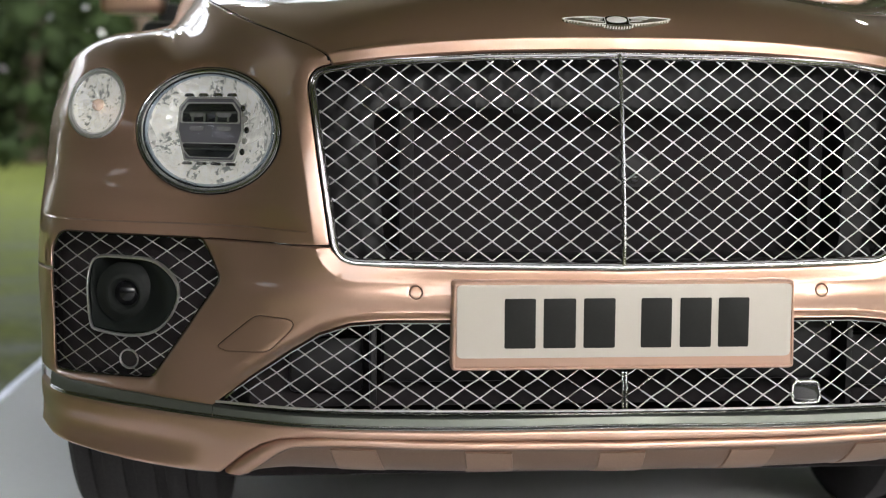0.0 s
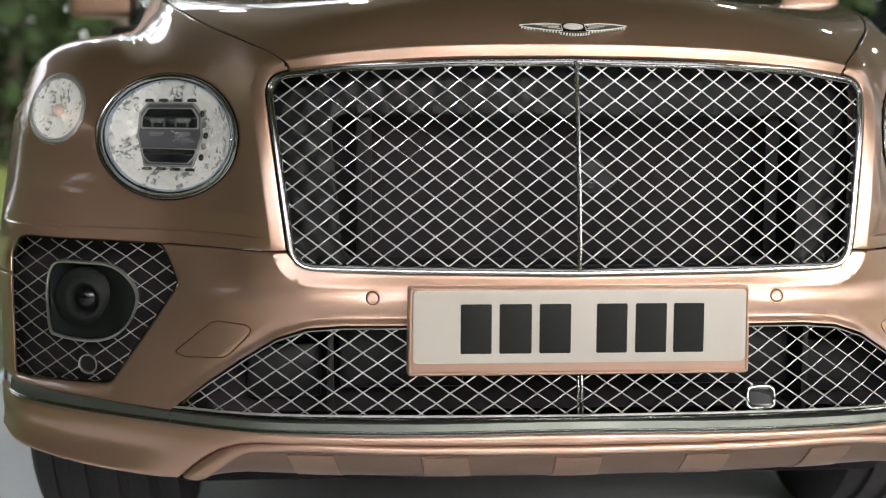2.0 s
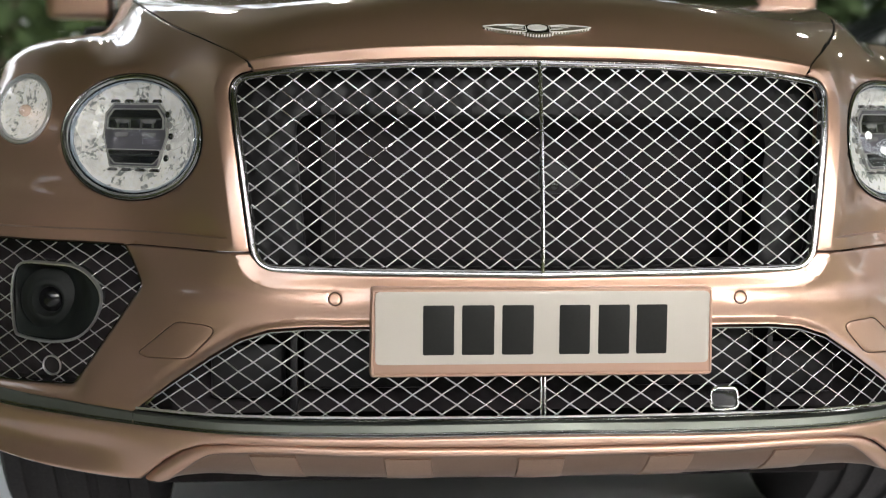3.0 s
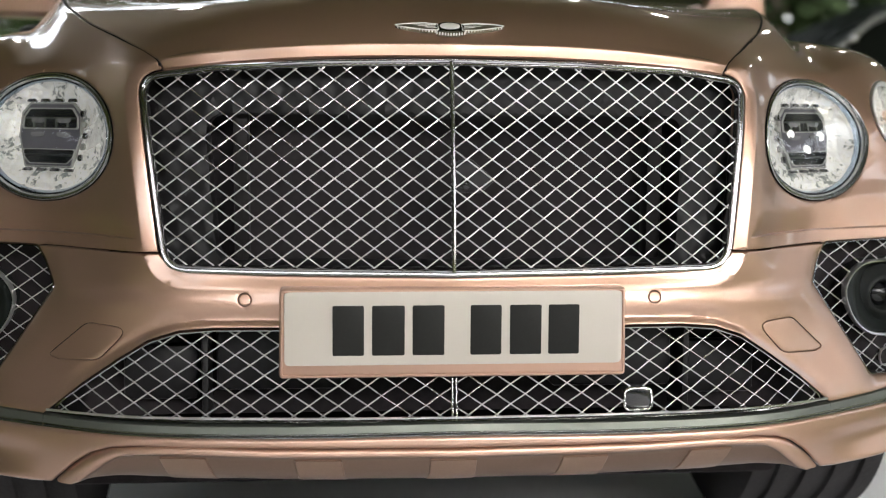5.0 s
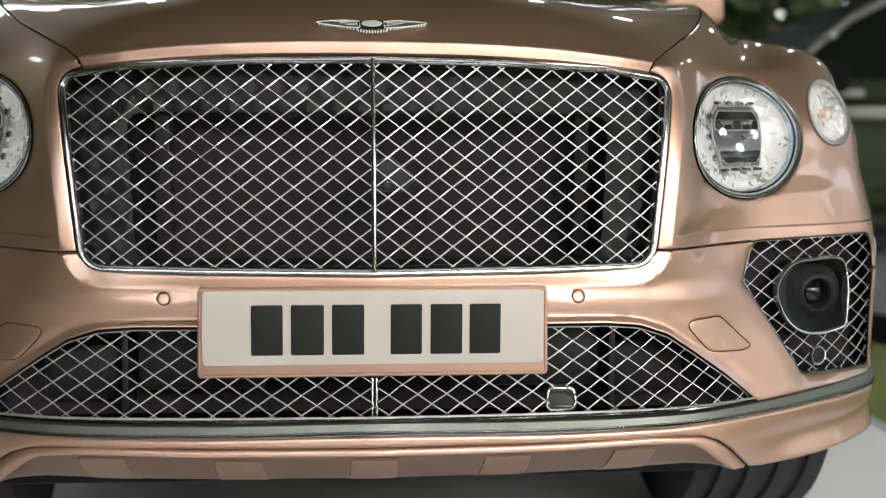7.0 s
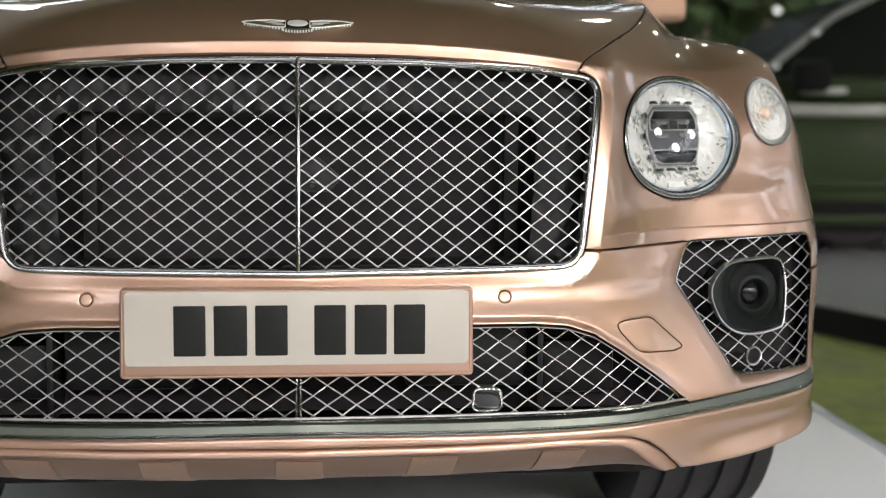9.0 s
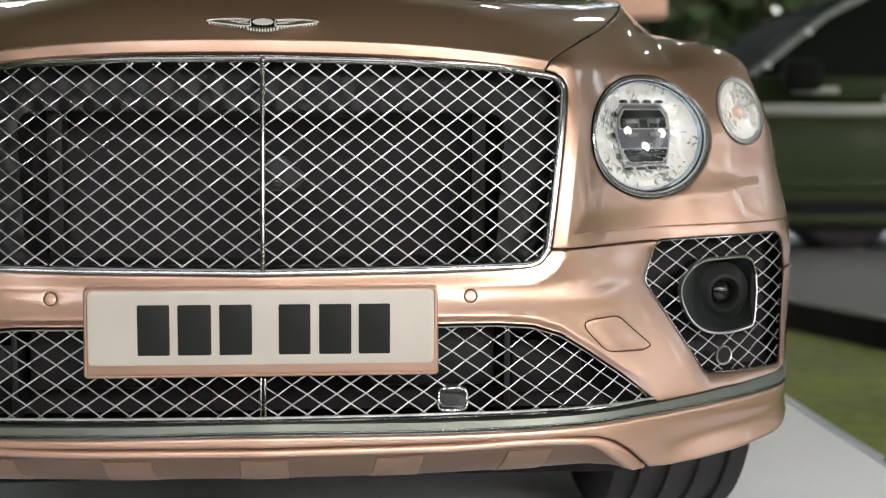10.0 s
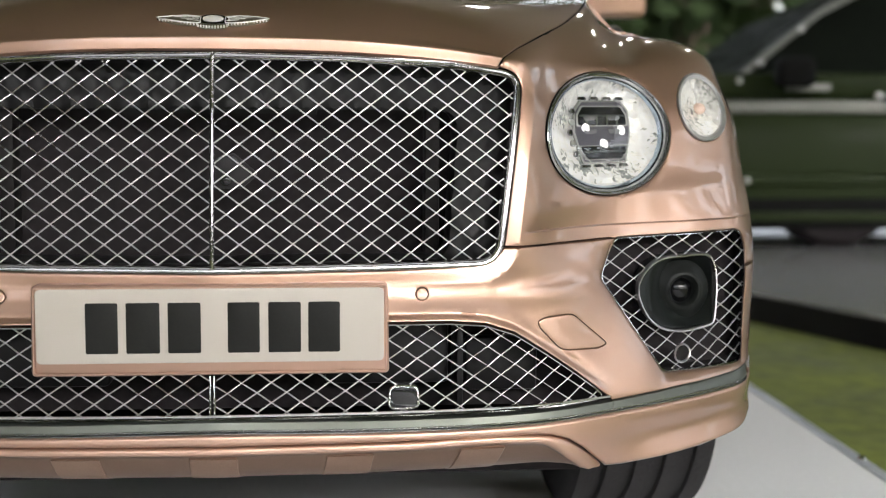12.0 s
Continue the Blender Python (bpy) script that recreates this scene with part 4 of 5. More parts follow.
DARK_GLASS = material("dark_projector_glass", (0.012, 0.013, 0.015), 0.08, 0, spec=0.4)
for s in (1, -1):
    build_headlamp(s)
    build_sidelamp(s)

# fog lamp grilles
SHELL = smooth_loop([(0.703, 0.583), (0.716, 0.612), (0.750, 0.634), (0.800, 0.638), (0.846, 0.637), (0.863, 0.622), (0.869, 0.586), (0.867, 0.550), (0.862, 0.520), (0.848, 0.512), (0.79, 0.509), (0.745, 0.519), (0.716, 0.545)])


FOG_BLACK = material("smoked_lamp_cover", (0.011, 0.013, 0.0125), 0.38, 0, 0.1, 200, spec=0.15)
FOG_RING = material("lamp_ring", (0.012, 0.0135, 0.013), 0.45, 0, 0.1, 200, spec=0.12)


def build_fog(s):
    fog = FOG if s > 0 else mirrored(FOG)
    base = surround(fog, "fog_grille", DARK_CHROME, [(-0.001, 0.02), (0.0, 0.004), (0.0012, 0.002), (0.0026, 0.002), (0.0034, 0.006), (0.0034, 0.02)], car, label="black fog lamp recess with chrome diamond mesh")
    lattice(offset(fog, 0.0005), 0.7263, 0.6496, 0.0468, 0.0302, 0.012, base, 0.625, 0.945, radius=0.00105, lean=0.1, mirror=s, cut=(SHELL if s > 0 else mirrored(SHELL), ellipse(s * 0.789, 0.4715, 0.0175, 0.0165, 28)))
    bm = sheet(offset(fog, -0.004), [], on_nose(0.07), 0.03, flange=0, fillet=0.0005)
    part("recess_back", bm, VOID, base)
    bm = bmesh.new()
    loop = dense(fog, 0.015)
    ys = skin(np.array([abs(p[0]) for p in loop]), np.array([p[1] for p in loop]))
    a_ = [bm.verts.new((p[0], y + 0.012, p[1])) for p, y in zip(loop, ys)]
    b_ = [bm.verts.new((p[0], y + 0.075, p[1])) for p, y in zip(loop, ys)]
    for k in range(len(loop)):
        bm.faces.new((a_[k], a_[(k + 1) % len(loop)], b_[(k + 1) % len(loop)], b_[k]))
    part("recess_wall", bm, BLACK, base)
    shell = SHELL if s > 0 else mirrored(SHELL)
    cx, cz = 0.803, 0.574
    y0 = skin1(cx, cz)

    def bowl(flat, sink):
        d = np.hypot(np.abs(flat[:, 0]) - cx, flat[:, 1] - cz) / 0.085
        return np.column_stack([flat[:, 0], skin(flat[:, 0], flat[:, 1]) + 0.006 + sink + 0.042 * ease((1.0 - d) / 0.55), flat[:, 1]])
    lamp = part("fog_lamp", sheet(offset(shell, 0.002), [], bowl, 0.009, 0.008, 0.05, 0.003), FOG_BLACK, base, "dark smoked fog lamp with chrome edge")
    surround(shell, "bezel", WIRE, [(-0.001, 0.02), (-0.001, 0.002), (0.0005, -0.001), (0.0025, 0.0), (0.003, 0.010)], base, step=0.008)
    m = Matrix.Translation((s * cx, y0 + 0.020, cz)) @ Matrix.Rotation(s * radians(10), 4, "Z")
    part("lamp_bowl", spin(bmesh.new(), [(0.054, 0.018), (0.048, 0.012), (0.041, 0.009), (0.036, 0.005), (0.032, 0.002), (0.028, 0.002), (0.025, 0.006), (0.0225, 0.010), (0.0215, 0.024)], 48, m), FOG_RING, base)
    part("lamp_lens", spin(bmesh.new(), [(r_, 0.030 - 0.022 * math.sqrt(1 - (r_ / 0.026) ** 2)) for r_ in (0.0215, 0.019, 0.016, 0.012, 0.009, 0.006, 0.003, 0.0)], 40, m), LENS_BLACK, base)
    ring = surround(ellipse(s * 0.789, 0.4715, 0.0175, 0.0165, 28), "sensor_ring", WIRE, [(0, 0.011), (0, 0.006), (0.001, 0.004), (0.0024, 0.005), (0.003, 0.012)], base, step=0.006)
    part("sensor_face", sheet(ellipse(s * 0.789, 0.4715, 0.0150, 0.0140, 20), [], on_nose(0.012), 0.008, 0.006, 0.01, 0.001), BLACK, base)


for s in (1, -1):
    build_fog(s)

# winged badge on the hood
FEATHER = material("feathered_bronze", (0.17, 0.145, 0.10), 0.3, 0.7, 0.1, 200)
SILVER = material("badge_silver", (0.76, 0.74, 0.70), 0.3, 0.15, 0.05, 200)
badge = new("hood_badge", None)
badge.parent = car
tagged(badge, label="small winged chrome badge with a black oval centre")
tip = Matrix.Translation((0, 0.106, 1.0275)) @ Matrix.Rotation(radians(-60), 4, "X")
part("oval", spin(bmesh.new(), [(0.0, -0.0030), (0.7, -0.0030), (0.85, -0.0036), (1.0, -0.0020), (1.0, 0.004)], 32, tip, 0.025, 0.0155), GLOSS_BLACK, badge)
bm = bmesh.new()
prism(bm, ellipse(0, 0, 0.0160, 0.0105, 24), -0.0042, -0.001, 0.0006, tip)
part("centre_mark", bm, SILVER, badge)
WING = [(0.019, 0.0075), (0.042, 0.0115), (0.066, 0.0085), (0.0885, 0.0035), (0.080, -0.0015), (0.058, -0.0085), (0.040, -0.0125), (0.019, -0.0135)]


def bead(bm, x, z, r=0.0013):
    spin(bm, [(0, -0.0036), (r * 0.8, -0.0033), (r, -0.0026), (r, 0.001)], 8, tip @ Matrix.Translation((x, 0, z)))


for s in (1, -1):
    bm = prism(bmesh.new(), rounded([(s * x, z) for x, z in WING], 0.002, 2), -0.002, 0.004, 0.0005, tip)
    wing = part("wing", bm, FEATHER, badge)
    bm = bmesh.new()
    tube(bm, [tip @ Vector((s * x, -0.0028, z)) for x, z in dense(rounded(WING, 0.002, 2), 0.004)], 0.0010, 6, closed=True)
    part("wing_edge", bm, SILVER, wing)
    bm = bmesh.new()
    for lift, reach in ((0.0045, 0.060), (-0.001, 0.050), (-0.006, 0.040)):
        tube(bm, [tip @ Vector((s * (0.020 + (reach - 0.020) * t), -0.0028, lift + 0.003 * t)) for t in (0, 0.5, 1)], 0.0007, 5)
    part("feather", bm, SILVER, wing)
    bm = bmesh.new()
    for k in range(13):
        t = k / 12
        bead(bm, s * (0.024 + 0.058 * t), -0.0140 + 0.0138 * t ** 1.3)
    part("bead_row", bm, SILVER, wing)
bm = prism(bmesh.new(), rounded([(-0.018, -0.0135), (0.018, -0.0135), (0.022, -0.019), (0.010, -0.0235), (-0.010, -0.0235), (-0.022, -0.019)], 0.002, 2), -0.002, 0.004, 0.0005, tip)
tail = part("tail", bm, FEATHER, badge)
bm = bmesh.new()
for k in range(11):
    t = k / 5 - 1
    bead(bm, 0.022 * t, -0.0245 + 0.005 * t * t)
part("bead_row", bm, SILVER, tail)


# wheels
def build_wheel(s):
    base = new("front_wheel", None)
    base.parent = car
    cx, cy, cz, R, half = s * 0.825, 0.95, 0.395, 0.395, 0.150
    m = Matrix.Translation((cx, cy, cz)) @ Matrix.Rotation(radians(90), 4, "Z")
    prof = [(0.27, -half * 0.9), (0.33, -half), (0.37, -half * 0.96), (0.388, -half * 0.86)]
    for k in range(5):
        y = -half * 0.8 + k * half * 0.4
        prof += [(R, y - 0.018), (R + 0.001, y + 0.018), (R - 0.009, y + 0.021), (R - 0.009, y + 0.039)] if k < 4 else [(R, y - 0.018), (R - 0.001, y + 0.012)]
    prof += [(0.388, half * 0.9), (0.37, half * 0.97), (0.33, half), (0.27, half * 0.9)]
    part("tyre", spin(bmesh.new(), prof, 96, m), RUBBER, base)
    part("rim", spin(bmesh.new(), [(0.28, -half * 0.9), (0.265, -half * 0.8), (0.25, half * 0.5), (0.06, half * 0.7), (0, half * 0.7)], 48, m), DARK_CHROME, base)
    for k in range(10):
        bm = bmesh.new()
        block(bm, 0.05, 0.265, -0.012, 0.012, -0.018, 0.018, 0.004)
        turn = Matrix.Translation((cx + s * half * 0.72, cy, cz)) @ Matrix.Rotation(radians(36 * k), 4, "X") @ Matrix.Rotation(radians(-90), 4, "Y")
        bm.transform(turn)
        part("spoke", bm, DARK_CHROME, base)


for s in (1, -1):
    build_wheel(s)
for s in (1, -1):
    bm = bmesh.new()
    rings = [[bm.verts.new((s * x, 0.95 + 0.44 * math.cos(t), 0.39 + 0.44 * math.sin(t))) for t in np.linspace(radians(-10), radians(190), 24)] for x in (0.60, 0.975)]
    for i in range(23):
        bm.faces.new((rings[0][i], rings[0][i + 1], rings[1][i + 1], rings[1][i]))
    part("arch_liner", bm, BLACK, car)
bm = bmesh.new()
block(bm, -0.67, 0.67, 0.42, 4.6, 0.21, 0.31, 0.02)
part("underbody", bm, VOID, car)


# cabin, flanks and tail
def build_body():
    bm = bmesh.new()
    stations = ((1.28, 1.0, 0.86, 0.97), (2.2, 1.0, 0.90, 1.02), (3.4, 1.0, 0.90, 1.05), (4.4, 0.99, 0.88, 1.08), (4.9, 0.93, 0.80, 1.06), (5.05, 0.86, 0.72, 0.98))
    rows_ = []
    for y, w, wt, zt in stations:
        pts = [(w * 0.93, 0.30), (w * 0.985, 0.36), (w, 0.55), (w, 0.80), (w * 0.985, zt - 0.04), (wt, zt)]
        rows_.append([bm.verts.new((x, y, z)) for x, z in pts] + [bm.verts.new((-x, y, z)) for x, z in pts[::-1]])
    for a, b in zip(rows_, rows_[1:]):
        for i in range(len(a) - 1):
            bm.faces.new((a[i], a[i + 1], b[i + 1], b[i]))
    bm.faces.new(rows_[-1])
    bmesh.ops.recalc_face_normals(bm, faces=bm.faces[:])
    part("body_side", bm, PAINT, car)
    bm = bmesh.new()
    rows_ = []
    for y, w, z in ((1.22, 0.80, 1.135), (1.40, 0.79, 1.20), (2.1, 0.68, 1.58), (2.3, 0.66, 1.64), (3.2, 0.66, 1.67), (4.3, 0.64, 1.58), (4.75, 0.72, 1.15)):
        rows_.append([bm.verts.new((x * w, y, z - 0.03 * x * x)) for x in np.linspace(-1, 1, 13)])
    for a, b in zip(rows_, rows_[1:]):
        for i in range(12):
            bm.faces.new((a[i], a[i + 1], b[i + 1], b[i]))
    glass_faces = [f for f in bm.faces if f.calc_center_median().y < 2.15]
    bm2 = bmesh.new()
    for f in glass_faces:
        bm2.faces.new([bm2.verts.new(v.co) for v in f.verts])
    bmesh.ops.remove_doubles(bm2, verts=bm2.verts[:], dist=1e-5)
    bmesh.ops.delete(bm, geom=glass_faces, context="FACES")
    part("roof", bm, PAINT, car)
    part("windscreen", bm2, TINT, car, "dark tinted windscreen")
    for s in (1, -1):
        bm = bmesh.new()
        low = [(1.22, 0.80, 1.10), (2.2, 0.90, 1.02), (3.4, 0.90, 1.05), (4.4, 0.88, 1.08), (4.75, 0.72, 1.12)]
        top = [(1.40, 0.79, 1.17), (2.2, 0.67, 1.58), (3.2, 0.66, 1.64), (4.3, 0.64, 1.55), (4.75, 0.72, 1.12)]
        a = [bm.verts.new((s * x, y, z)) for y, x, z in low]
        b = [bm.verts.new((s * x, y, z)) for y, x, z in top]
        for i in range(4):
            bm.faces.new(list(dict.fromkeys((a[i], a[i + 1], b[i + 1], b[i]))))
        bmesh.ops.recalc_face_normals(bm, faces=bm.faces[:])
        part("side_glass", bm, TINT, car)
        bm = bmesh.new()
        block(bm, s * 1.016 - 0.092, s * 1.016 + 0.092, 1.86, 2.02, 1.148, 1.33, 0.022, 4)
        mirror = part("wing_mirror", bm, PAINT, car, "copper wing mirror housing")
        bm = bmesh.new()
        block(bm, min(s * 0.84, s * 0.95), max(s * 0.84, s * 0.95), 1.90, 1.98, 1.03, 1.18, 0.015)
        part("mirror_foot", bm, TRIM_BLACK, mirror)


TINT = material("dark_glass", (0.015, 0.017, 0.016), 0.03, 0, coat=0.5)
build_body()
bm = bmesh.new()
block(bm, -0.9, 0.9, 1.22, 1.34, 1.02, 1.09, 0.02)
part("cowl", bm, TRIM_BLACK, car)

# ---- the place ----
bm = bmesh.new()
bmesh.ops.create_grid(bm, x_segments=40, y_segments=40, size=120, matrix=Matrix.Translation((0, 60, -0.08)))
tagged(part("ground", bm, GRASS, smooth=False), "mown green lawn round the display stands", "lawn", kind="structure")
bm = bmesh.new()
block(bm, -1.46, 1.515, -6.0, 7.0, -0.09, 0.0, 0.004)
tagged(part("display_stand", bm, PLATFORM), "smooth light grey display floor with metal edge", "floor", kind="structure")
for s, x in ((1, 1.531), (-1, -1.476)):
    bm = bmesh.new()
    block(bm, x - 0.016, x + 0.016, -6.0, 7.0, -0.085, 0.004, 0.004)
    tagged(part("trim", bm, ALU), "aluminium edge trim of the display floor", "trim", kind="structure")


for y in (-0.4, 1.223, 2.85):
    bm = spin(bmesh.new(), [(0, -0.009), (0.006, -0.008), (0.011, -0.004), (0.013, 0.001)], 20, Matrix.Translation((1.534, y, 0.004)) @ Matrix.Rotation(radians(-90), 4, "X"))
    tagged(part("edge_stud", bm, CHROME), "small bright metal stud on the floor's edge trim", "stud", "edge studs")


def build_tree(x, y, h, seed):
    rng = random.Random(seed)
    t = thing("tree", "dark green leafy tree from the partly unseen ring round the lawn", "tree", "trees behind the lawn", (x, y, -0.08))
    bm = bmesh.new()
    tube_pts = [(rng.uniform(-0.1, 0.1) * k, rng.uniform(-0.1, 0.1) * k, h * 0.16 * k) for k in range(5)]
    rings = []
    for i, p in enumerate(tube_pts):
        r = 0.22 * (1 - i * 0.18)
        rings.append([bm.verts.new((p[0] + r * math.cos(a), p[1] + r * math.sin(a), p[2])) for a in np.linspace(0, 2 * math.pi, 9)[:-1]])
    for a, b in zip(rings, rings[1:]):
        for k in range(8):
            bm.faces.new((a[k], a[(k + 1) % 8], b[(k + 1) % 8], b[k]))
    part("trunk", bm, BARK, t)
    vs, fs = [], []
    clumps = [(rng.gauss(0, h * 0.2), rng.gauss(0, h * 0.2), h * rng.uniform(0.03, 1.0), h * rng.uniform(0.08, 0.17)) for _ in range(38)]
    for cx, cy, cz, r in clumps:
        for _ in range(70):
            d = Vector((rng.gauss(0, 1), rng.gauss(0, 1), rng.gauss(0, 0.8))).normalized() * r * rng.uniform(0.4, 1.1)
            c = Vector((cx, cy, max(cz, 0.1))) + d
            u = Vector((rng.gauss(0, 1), rng.gauss(0, 1), rng.gauss(0, 1))).normalized() * rng.uniform(0.09, 0.2)
            w = u.orthogonal().normalized() * u.length * 0.55
            n = len(vs)
            vs += [c - u, c + w, c + u, c - w]
            fs.append((n, n + 1, n + 2, n + 3))
    me = bpy.data.meshes.new("crown")
    me.from_pydata(vs, [], fs)
    me.materials.append(LEAF)
    crown = new("crown", me)
    crown.parent = t
    return t


base_tree = [build_tree(-9, 20, 6.0, 1), build_tree(-5.5, 21, 7.0, 2), build_tree(2, 24, 7.5, 3), build_tree(-16, -16, 4.6, 4), build_tree(-13, -16, 5.2, 5)]
spots = random.Random(3)
for k in range(26):
    x = -16 + k * 1.6
    # right-hand trees scaled up past the view to hide reflected sky
    copy_thing(base_tree[k % 3], pose(x + spots.uniform(-0.5, 0.5), 20.5 + spots.uniform(-1, 4.5), -0.08, 0, 0, spots.uniform(0, 360)) @ Matrix.Scale(1.7 if x > 2 else 1.0, 4))

# unseen row behind the camera, added to darken reflections
for k in range(22):
    copy_thing(base_tree[3 + k % 2], pose(-17 + k * 1.65 + spots.uniform(-0.5, 0.5), -15 + spots.uniform(-3, 0), -0.08, 0, 0, spots.uniform(0, 360)))
# unseen side rows, added to close off the reflected sky
for k in range(14):
    for x in (19,) if k < 9 else (-17, 19):
        copy_thing(base_tree[(k + 2) % 3], pose(x + spots.uniform(-2, 2), -12 + 2.4 * k, -0.08, 0, 0, spots.uniform(0, 360)))


def build_hedge(label, count, seed, place, size, leaf):
    rng = random.Random(seed)
    vs, fs = [], []
    for k in range(count):
        c = Vector(place(rng))
        u = Vector((rng.gauss(0, 1), rng.gauss(0, 1), rng.gauss(0, 1))).normalized() * rng.uniform(*size)
        w = u.orthogonal().normalized() * u.length * 0.6
        n = len(vs)
        vs += [c - u, c + w, c + u, c - w]
        fs.append((n, n + 1, n + 2, n + 3))
    me = bpy.data.meshes.new("hedge")
    me.from_pydata(vs, [], fs)
    me.materials.append(leaf)
    tagged(new("hedge", me), label, "hedge", kind="stuff")


def far_row(rng):
    x = rng.uniform(-18, 20)
    return x, 22.5 + 0.5 * math.sin(x * 1.7) + rng.gauss(0, 0.35), rng.uniform(-0.05, 3.4)


def side_row(rng):
    y = rng.uniform(-20, 9)
    return -9.4 + 0.4 * math.sin(y * 1.3) + rng.gauss(0, 0.35), y, rng.uniform(-0.05, 6.0 + 0.3 * math.sin(y * 0.9))


build_hedge("dense dark green hedge behind the lawn", 30000, 11, far_row, (0.08, 0.16), LEAF)
# out of view: added to close off sky from the left fender
build_hedge("tall light green hedge, unseen, added beside the lawn to shape reflections", 30000, 12, side_row, (0.12, 0.24), FILL_LEAF)

# unseen row on the left, added to keep skylight off that side
for k in range(8):
    copy_thing(base_tree[k % 3], pose(-8.5 + spots.uniform(-1, 1), -14 + 1.9 * k, -0.08, 0, 0, spots.uniform(0, 360)))

# the green car on its plinth
GLOSS_FLOOR = material("glossy_grey_floor", (0.25, 0.25, 0.25), 0.16, 0, 0.05, 30, big=1.0)
PLINTH_PLAN = [(1.56, 5.22), (2.80, 2.14), (12.0, 2.14), (12.0, 5.97), (1.56, 5.97)]


def slab(plan, z0, z1):
    """A low block over a plan."""
    bm = bmesh.new()
    low, top = ([bm.verts.new((x, y, z)) for x, y in plan] for z in (z0, z1))
    n = len(plan)
    for k in range(n):
        bm.faces.new((low[k], low[(k + 1) % n], top[(k + 1) % n], top[k]))
    bm.faces.new(top)
    bm.faces.new(low[::-1])
    bmesh.ops.recalc_face_normals(bm, faces=bm.faces[:])
    return bm


tagged(part("plinth", slab(PLINTH_PLAN, -0.09, 0.041), PLINTH, smooth=False), "black-sided low display plinth", "plinth", kind="structure")
tagged(part("plinth_top", slab(offset(PLINTH_PLAN, 0.002), 0.041, 0.050), GLOSS_FLOOR, smooth=False), "light grey top of the display plinth", "floor", kind="structure")
bm = bmesh.new()
block(bm, 1.6, 12.0, 5.99, 14.0, -0.09, -0.06, 0.004)
tagged(part("floor", bm, PLATFORM), "white display floor behind the green car's plinth", "floor", kind="structure")


DEEP_GLASS = material("deep_tinted_glass", (0.010, 0.012, 0.010), 0.3, 0, 0.1, 10, ior=1.08, spec=0.1)
GREY_TRIM = material("grey_satin_trim", (0.22, 0.225, 0.205), 0.5, 0.3, 0.06, 80)
TRIM_GLINT = material("white_glint_dome", (0.85, 0.83, 0.82), 0.15, 0, coat=1.0)


def build_green_car():
    g = thing("green_car", "dark green car parked side-on on a low plinth", "car", at=(-0.02, 0.3346, -0.1726))
    g.scale = (1.164, 1.164, 1.164)
    bm = bmesh.new()
    rows_ = []
    # nose at small x; side faces the camera
    for x, ztop, y0 in ((0.9, 0.75, 4.95), (1.1, 0.86, 4.75), (1.6, 0.93, 4.62), (2.3, 0.97, 4.58), (3.0, 0.98, 4.58), (4.2, 0.99, 4.58), (5.4, 1.0, 4.62), (5.6, 0.9, 4.8)):
        pts = [(y0 + 0.10, 0.31), (y0 + 0.02, 0.36), (y0, 0.55), (y0 - 0.015, 0.70), (y0 + 0.01, 0.86 * ztop / 0.97), (y0 + 0.08, ztop), (y0 + 0.9, ztop + 0.05), (y0 + 1.7, ztop), (y0 + 1.78, 0.6), (y0 + 1.7, 0.27)]
        rows_.append([bm.verts.new((x, y, z)) for y, z in pts])
    for a, b in zip(rows_, rows_[1:]):
        for i in range(len(a) - 1):
            bm.faces.new((a[i], a[i + 1], b[i + 1], b[i]))
    bm.faces.new(rows_[0][::-1])
    bm.faces.new(rows_[-1])
    bmesh.ops.recalc_face_normals(bm, faces=bm.faces[:])
    part("body", bm, PAINT_GREEN, g)
    bm = bmesh.new()
    rows_ = []
    for x, z, d in ((2.22, 1.0, 0.10), (2.72, 1.38, 0.28), (3.1, 1.55, 0.34), (4.6, 1.58, 0.34), (5.3, 1.02, 0.12)):
        rows_.append([bm.verts.new((x, 4.58 + d, z)), bm.verts.new((x, 4.58 + 1.78 - d, z)), bm.verts.new((x, 4.58 + 1.72, 0.99)), bm.verts.new((x, 4.64, 0.99))])
    for a, b in zip(rows_, rows_[1:]):
        for i in range(4):
            bm.faces.new((a[i], a[(i + 1) % 4], b[(i + 1) % 4], b[i]))
    bm.faces.new(rows_[0])
    bm.faces.new(rows_[-1][::-1])
    bmesh.ops.recalc_face_normals(bm, faces=bm.faces[:])
    part("glasshouse", bm, DEEP_GLASS, g)
    bm = bmesh.new()
    tube(bm, [(2.20, 4.63, 1.02), (2.72, 4.83, 1.39), (3.1, 4.90, 1.57)], 0.017, 8)
    part("pillar_trim", bm, GREY_TRIM, g, "bright windscreen pillar")
    bm = bmesh.new()
    block(bm, 1.2, 5.4, 4.555, 4.575, 0.876, 0.938, 0.012)
    part("waist_trim", bm, GREY_TRIM, g)
    bm = bmesh.new()
    block(bm, 2.0, 5.4, 4.60, 4.66, 0.95, 1.075, 0.02)
    part("shoulder", bm, PAINT_GREEN, g)
    bm = bmesh.new()
    block(bm, 1.2, 5.4, 4.545, 4.59, 0.512, 0.568, 0.015)
    part("rubbing_strip", bm, PAINT_GREEN, g)
    bm = bmesh.new()
    block(bm, 1.2, 5.4, 4.55, 4.6, 0.335, 0.380, 0.012)
    part("sill_trim", bm, PAINT_GREEN, g)
    bm = bmesh.new()
    block(bm, 1.2, 5.4, 4.575, 4.66, 0.292, 0.45, 0.02)
    part("sill", bm, GAP, g)
    for x in (2.77, 5.2):
        m = Matrix.Translation((x, 4.72, 0.5265))
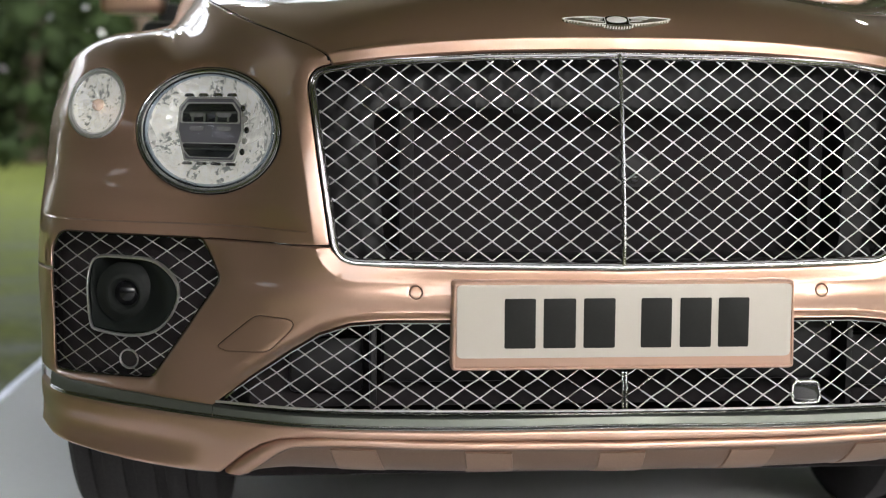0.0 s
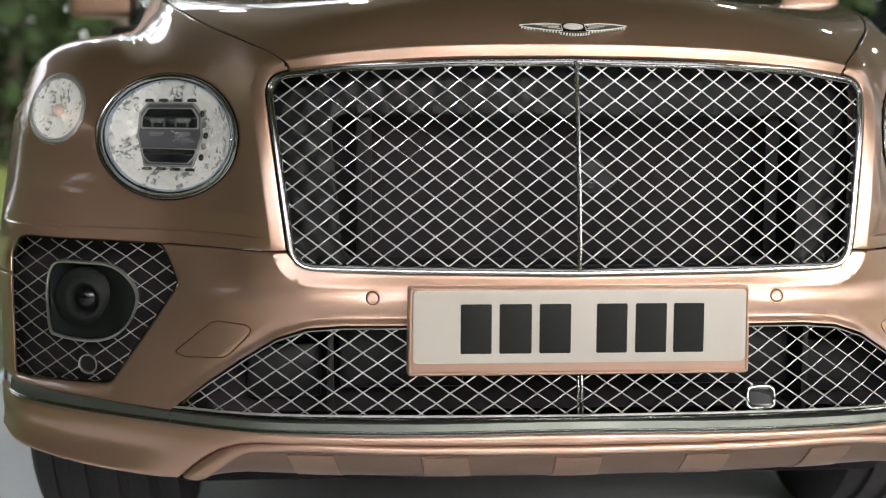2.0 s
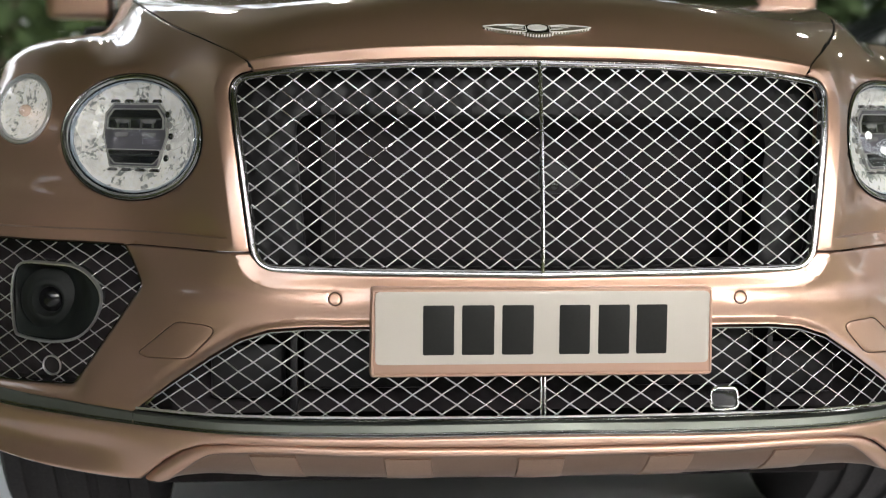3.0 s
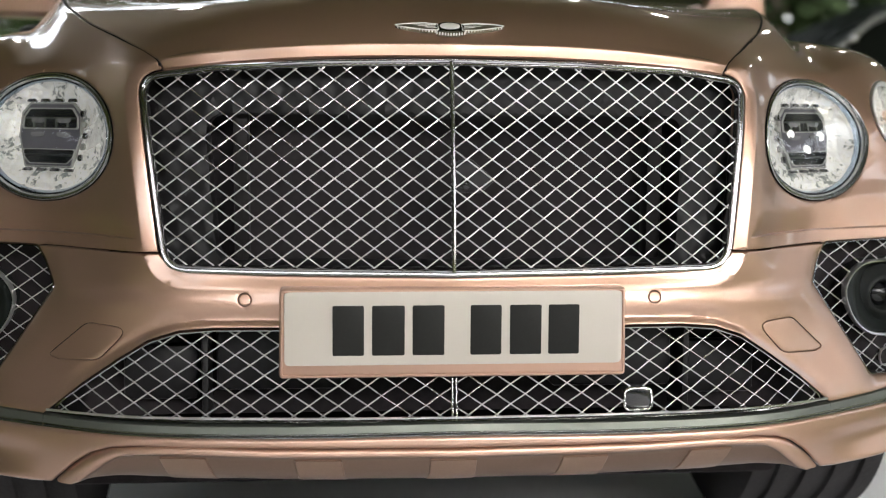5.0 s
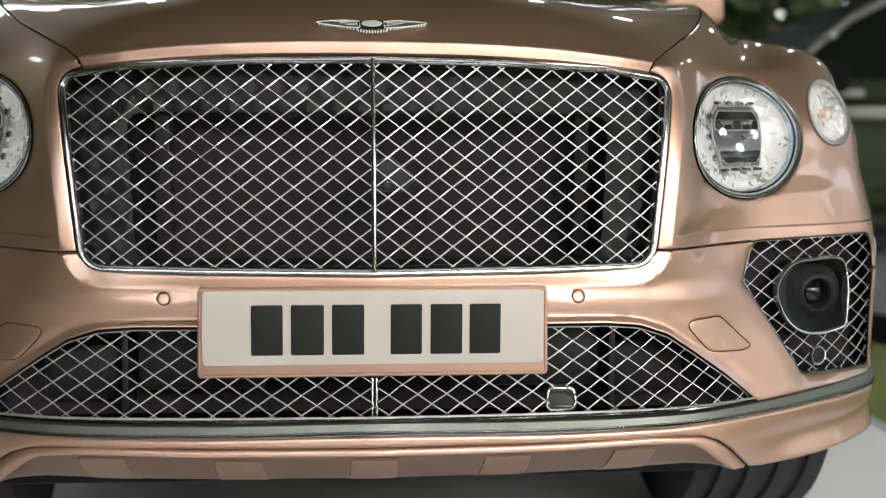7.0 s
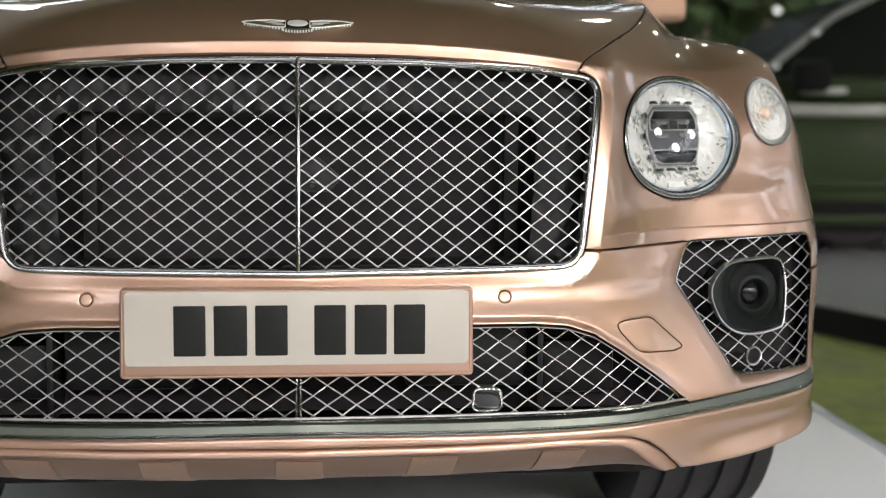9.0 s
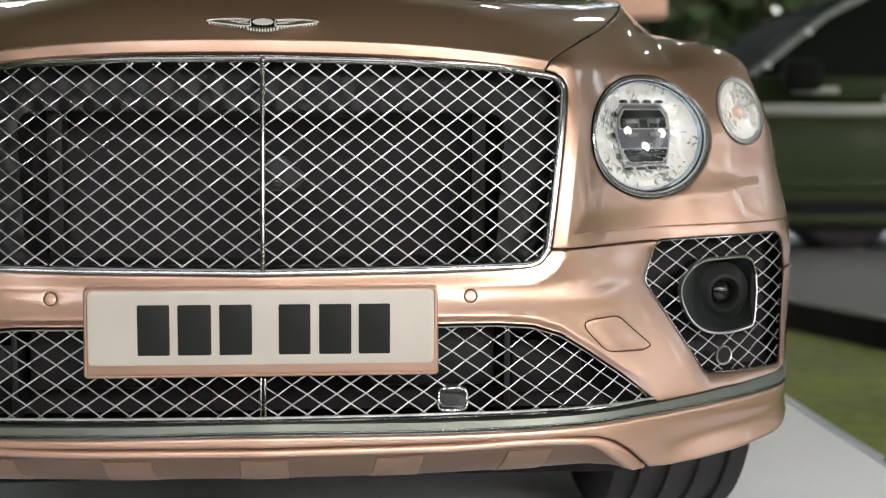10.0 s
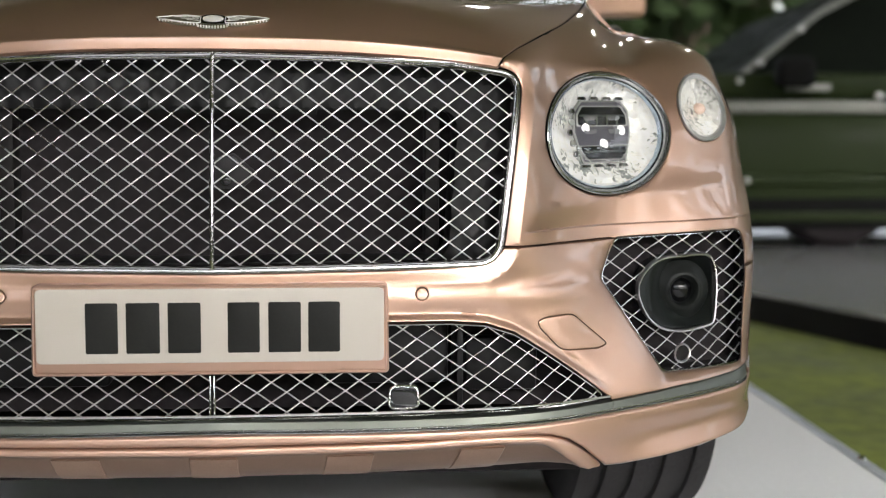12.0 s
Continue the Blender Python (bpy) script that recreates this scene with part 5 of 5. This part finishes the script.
        part("wheel", spin(bmesh.new(), [(0.0, -0.10), (0.2, -0.10), (0.22, -0.11), (0.30, -0.12), (0.335, -0.08), (0.335, 0.1), (0.3, 0.12)], 40, m), VOID, g)
    bm = bmesh.new()
    block(bm, 2.36, 2.55, 4.36, 4.48, 1.0, 1.15, 0.04, 4)
    mirror = part("mirror", bm, GAP, g, "dark wing mirror")
    bm = bmesh.new()
    block(bm, 2.45, 2.66, 4.46, 4.56, 0.985, 1.02, 0.012)
    part("mirror_arm", bm, GREY_TRIM, mirror)
    # white domes added in place of blurred lamp glints on the trim
    for p in ((2.235, 4.60, 1.035), (2.36, 4.65, 1.125), (2.60, 4.74, 1.30), (3.07, 4.86, 1.56), (2.27, 4.53, 0.54), (2.93, 4.53, 0.965)):
        part("trim_glint", spin(bmesh.new(), [(0, -0.016), (0.010, -0.013), (0.017, 0.0), (0.017, 0.02)], 16, Matrix.Translation(p)), TRIM_GLINT, g)
    bm = bmesh.new()
    block(bm, 2.97, 3.05, 4.53, 4.58, 0.935, 0.975, 0.01)
    part("door_handle", bm, TRIM_BLACK, g)


build_green_car()


# unseen canopies over the stands, added to darken what the paint reflects
bm = bmesh.new()
block(bm, -2.6, 2.6, -5.2, 6.9, 3.40, 3.46, 0.01)
tagged(part("ceiling", bm, UNSEEN_CANOPY), "dark olive canopy, unseen, added over the stand to darken reflections", "canopy", kind="structure")
bm = bmesh.new()
block(bm, -4.8, -2.62, -5.2, 5.6, 3.40, 3.46, 0.01)
tagged(part("ceiling", bm, UNSEEN_CANOPY), "dark olive canopy, unseen, added beside the stand to darken reflections", "canopy", kind="structure")
bm = bmesh.new()
block(bm, 2.62, 6.8, -5.2, 7.0, 3.40, 3.46, 0.01)
tagged(part("ceiling", bm, UNSEEN_CANOPY), "dark olive canopy, unseen, added over the green car's plinth to darken reflections", "canopy", kind="structure")
# posts out of view that carry the added canopies
for x, y in ((-2.5, -5.1), (2.5, -5.1), (-1.2, 6.8), (1.2, 6.8)):
    bm = bmesh.new()
    block(bm, x - 0.04, x + 0.04, y - 0.04, y + 0.04, -0.085, 3.40, 0.006)
    tagged(part("canopy_post", bm, ALU), "slim aluminium post, unseen, that carries the added canopy", "post", "canopy posts")


LIT = material("lit_lamp_glass", (0.9, 0.9, 0.88), 0.4, glow=70)


def build_lamp(x, y, z, power, size=1.0):
    """A small round spotlight out of view, hung from the added canopy for glints on the paint."""
    t = thing("spotlight", "small white spotlight out of view, placed for glints on the paint", "lamp", "canopy spotlights", (x, y, z))
    bm = spin(bmesh.new(), [(0.05, 0.0), (0.055, 0.02), (0.055, 0.10), (0.03, 0.13), (0, 0.13)], 24, Matrix.Rotation(radians(55), 4, "X"))
    part("housing", bm, TRIM_BLACK, t)
    bm = bmesh.new()
    tube(bm, [(0, 0.06, 0.09), (0, 0.06, (3.40 - z) / size)], 0.008, 8)
    part("stem", bm, TRIM_BLACK, t)
    bm = spin(bmesh.new(), [(0, 0.004), (0.03, 0.003), (0.046, 0.006)], 20, Matrix.Rotation(radians(55), 4, "X"))
    part("lamp_glass", bm, LIT, t)
    if not power:
        t.scale = (size, size, size)
        return
    lamp = new("bulb", bpy.data.lights.new("bulb", "POINT"))
    lamp.data.energy, lamp.data.shadow_soft_size, lamp.data.color = power, 0.14, (1.0, 0.93, 0.86)
    lamp.location = (x, y - 0.05, z - 0.09)


# lamps out of view, placed for small glints on the paint
for x, y in ((2.45, -2.9), (0.9, -3.1), (2.3, -0.4)):
    build_lamp(x, y, 3.05, 4)
# glowing row out of view, spaced for glints along the fender crests
for x in (-2.1, -1.3, -0.5, 0.3, 0.9, 1.5, 2.2, 3.3, 4.6):
    build_lamp(x, 5.6 + 0.3 * math.sin(5 * x), 3.12, 0, 1.5)
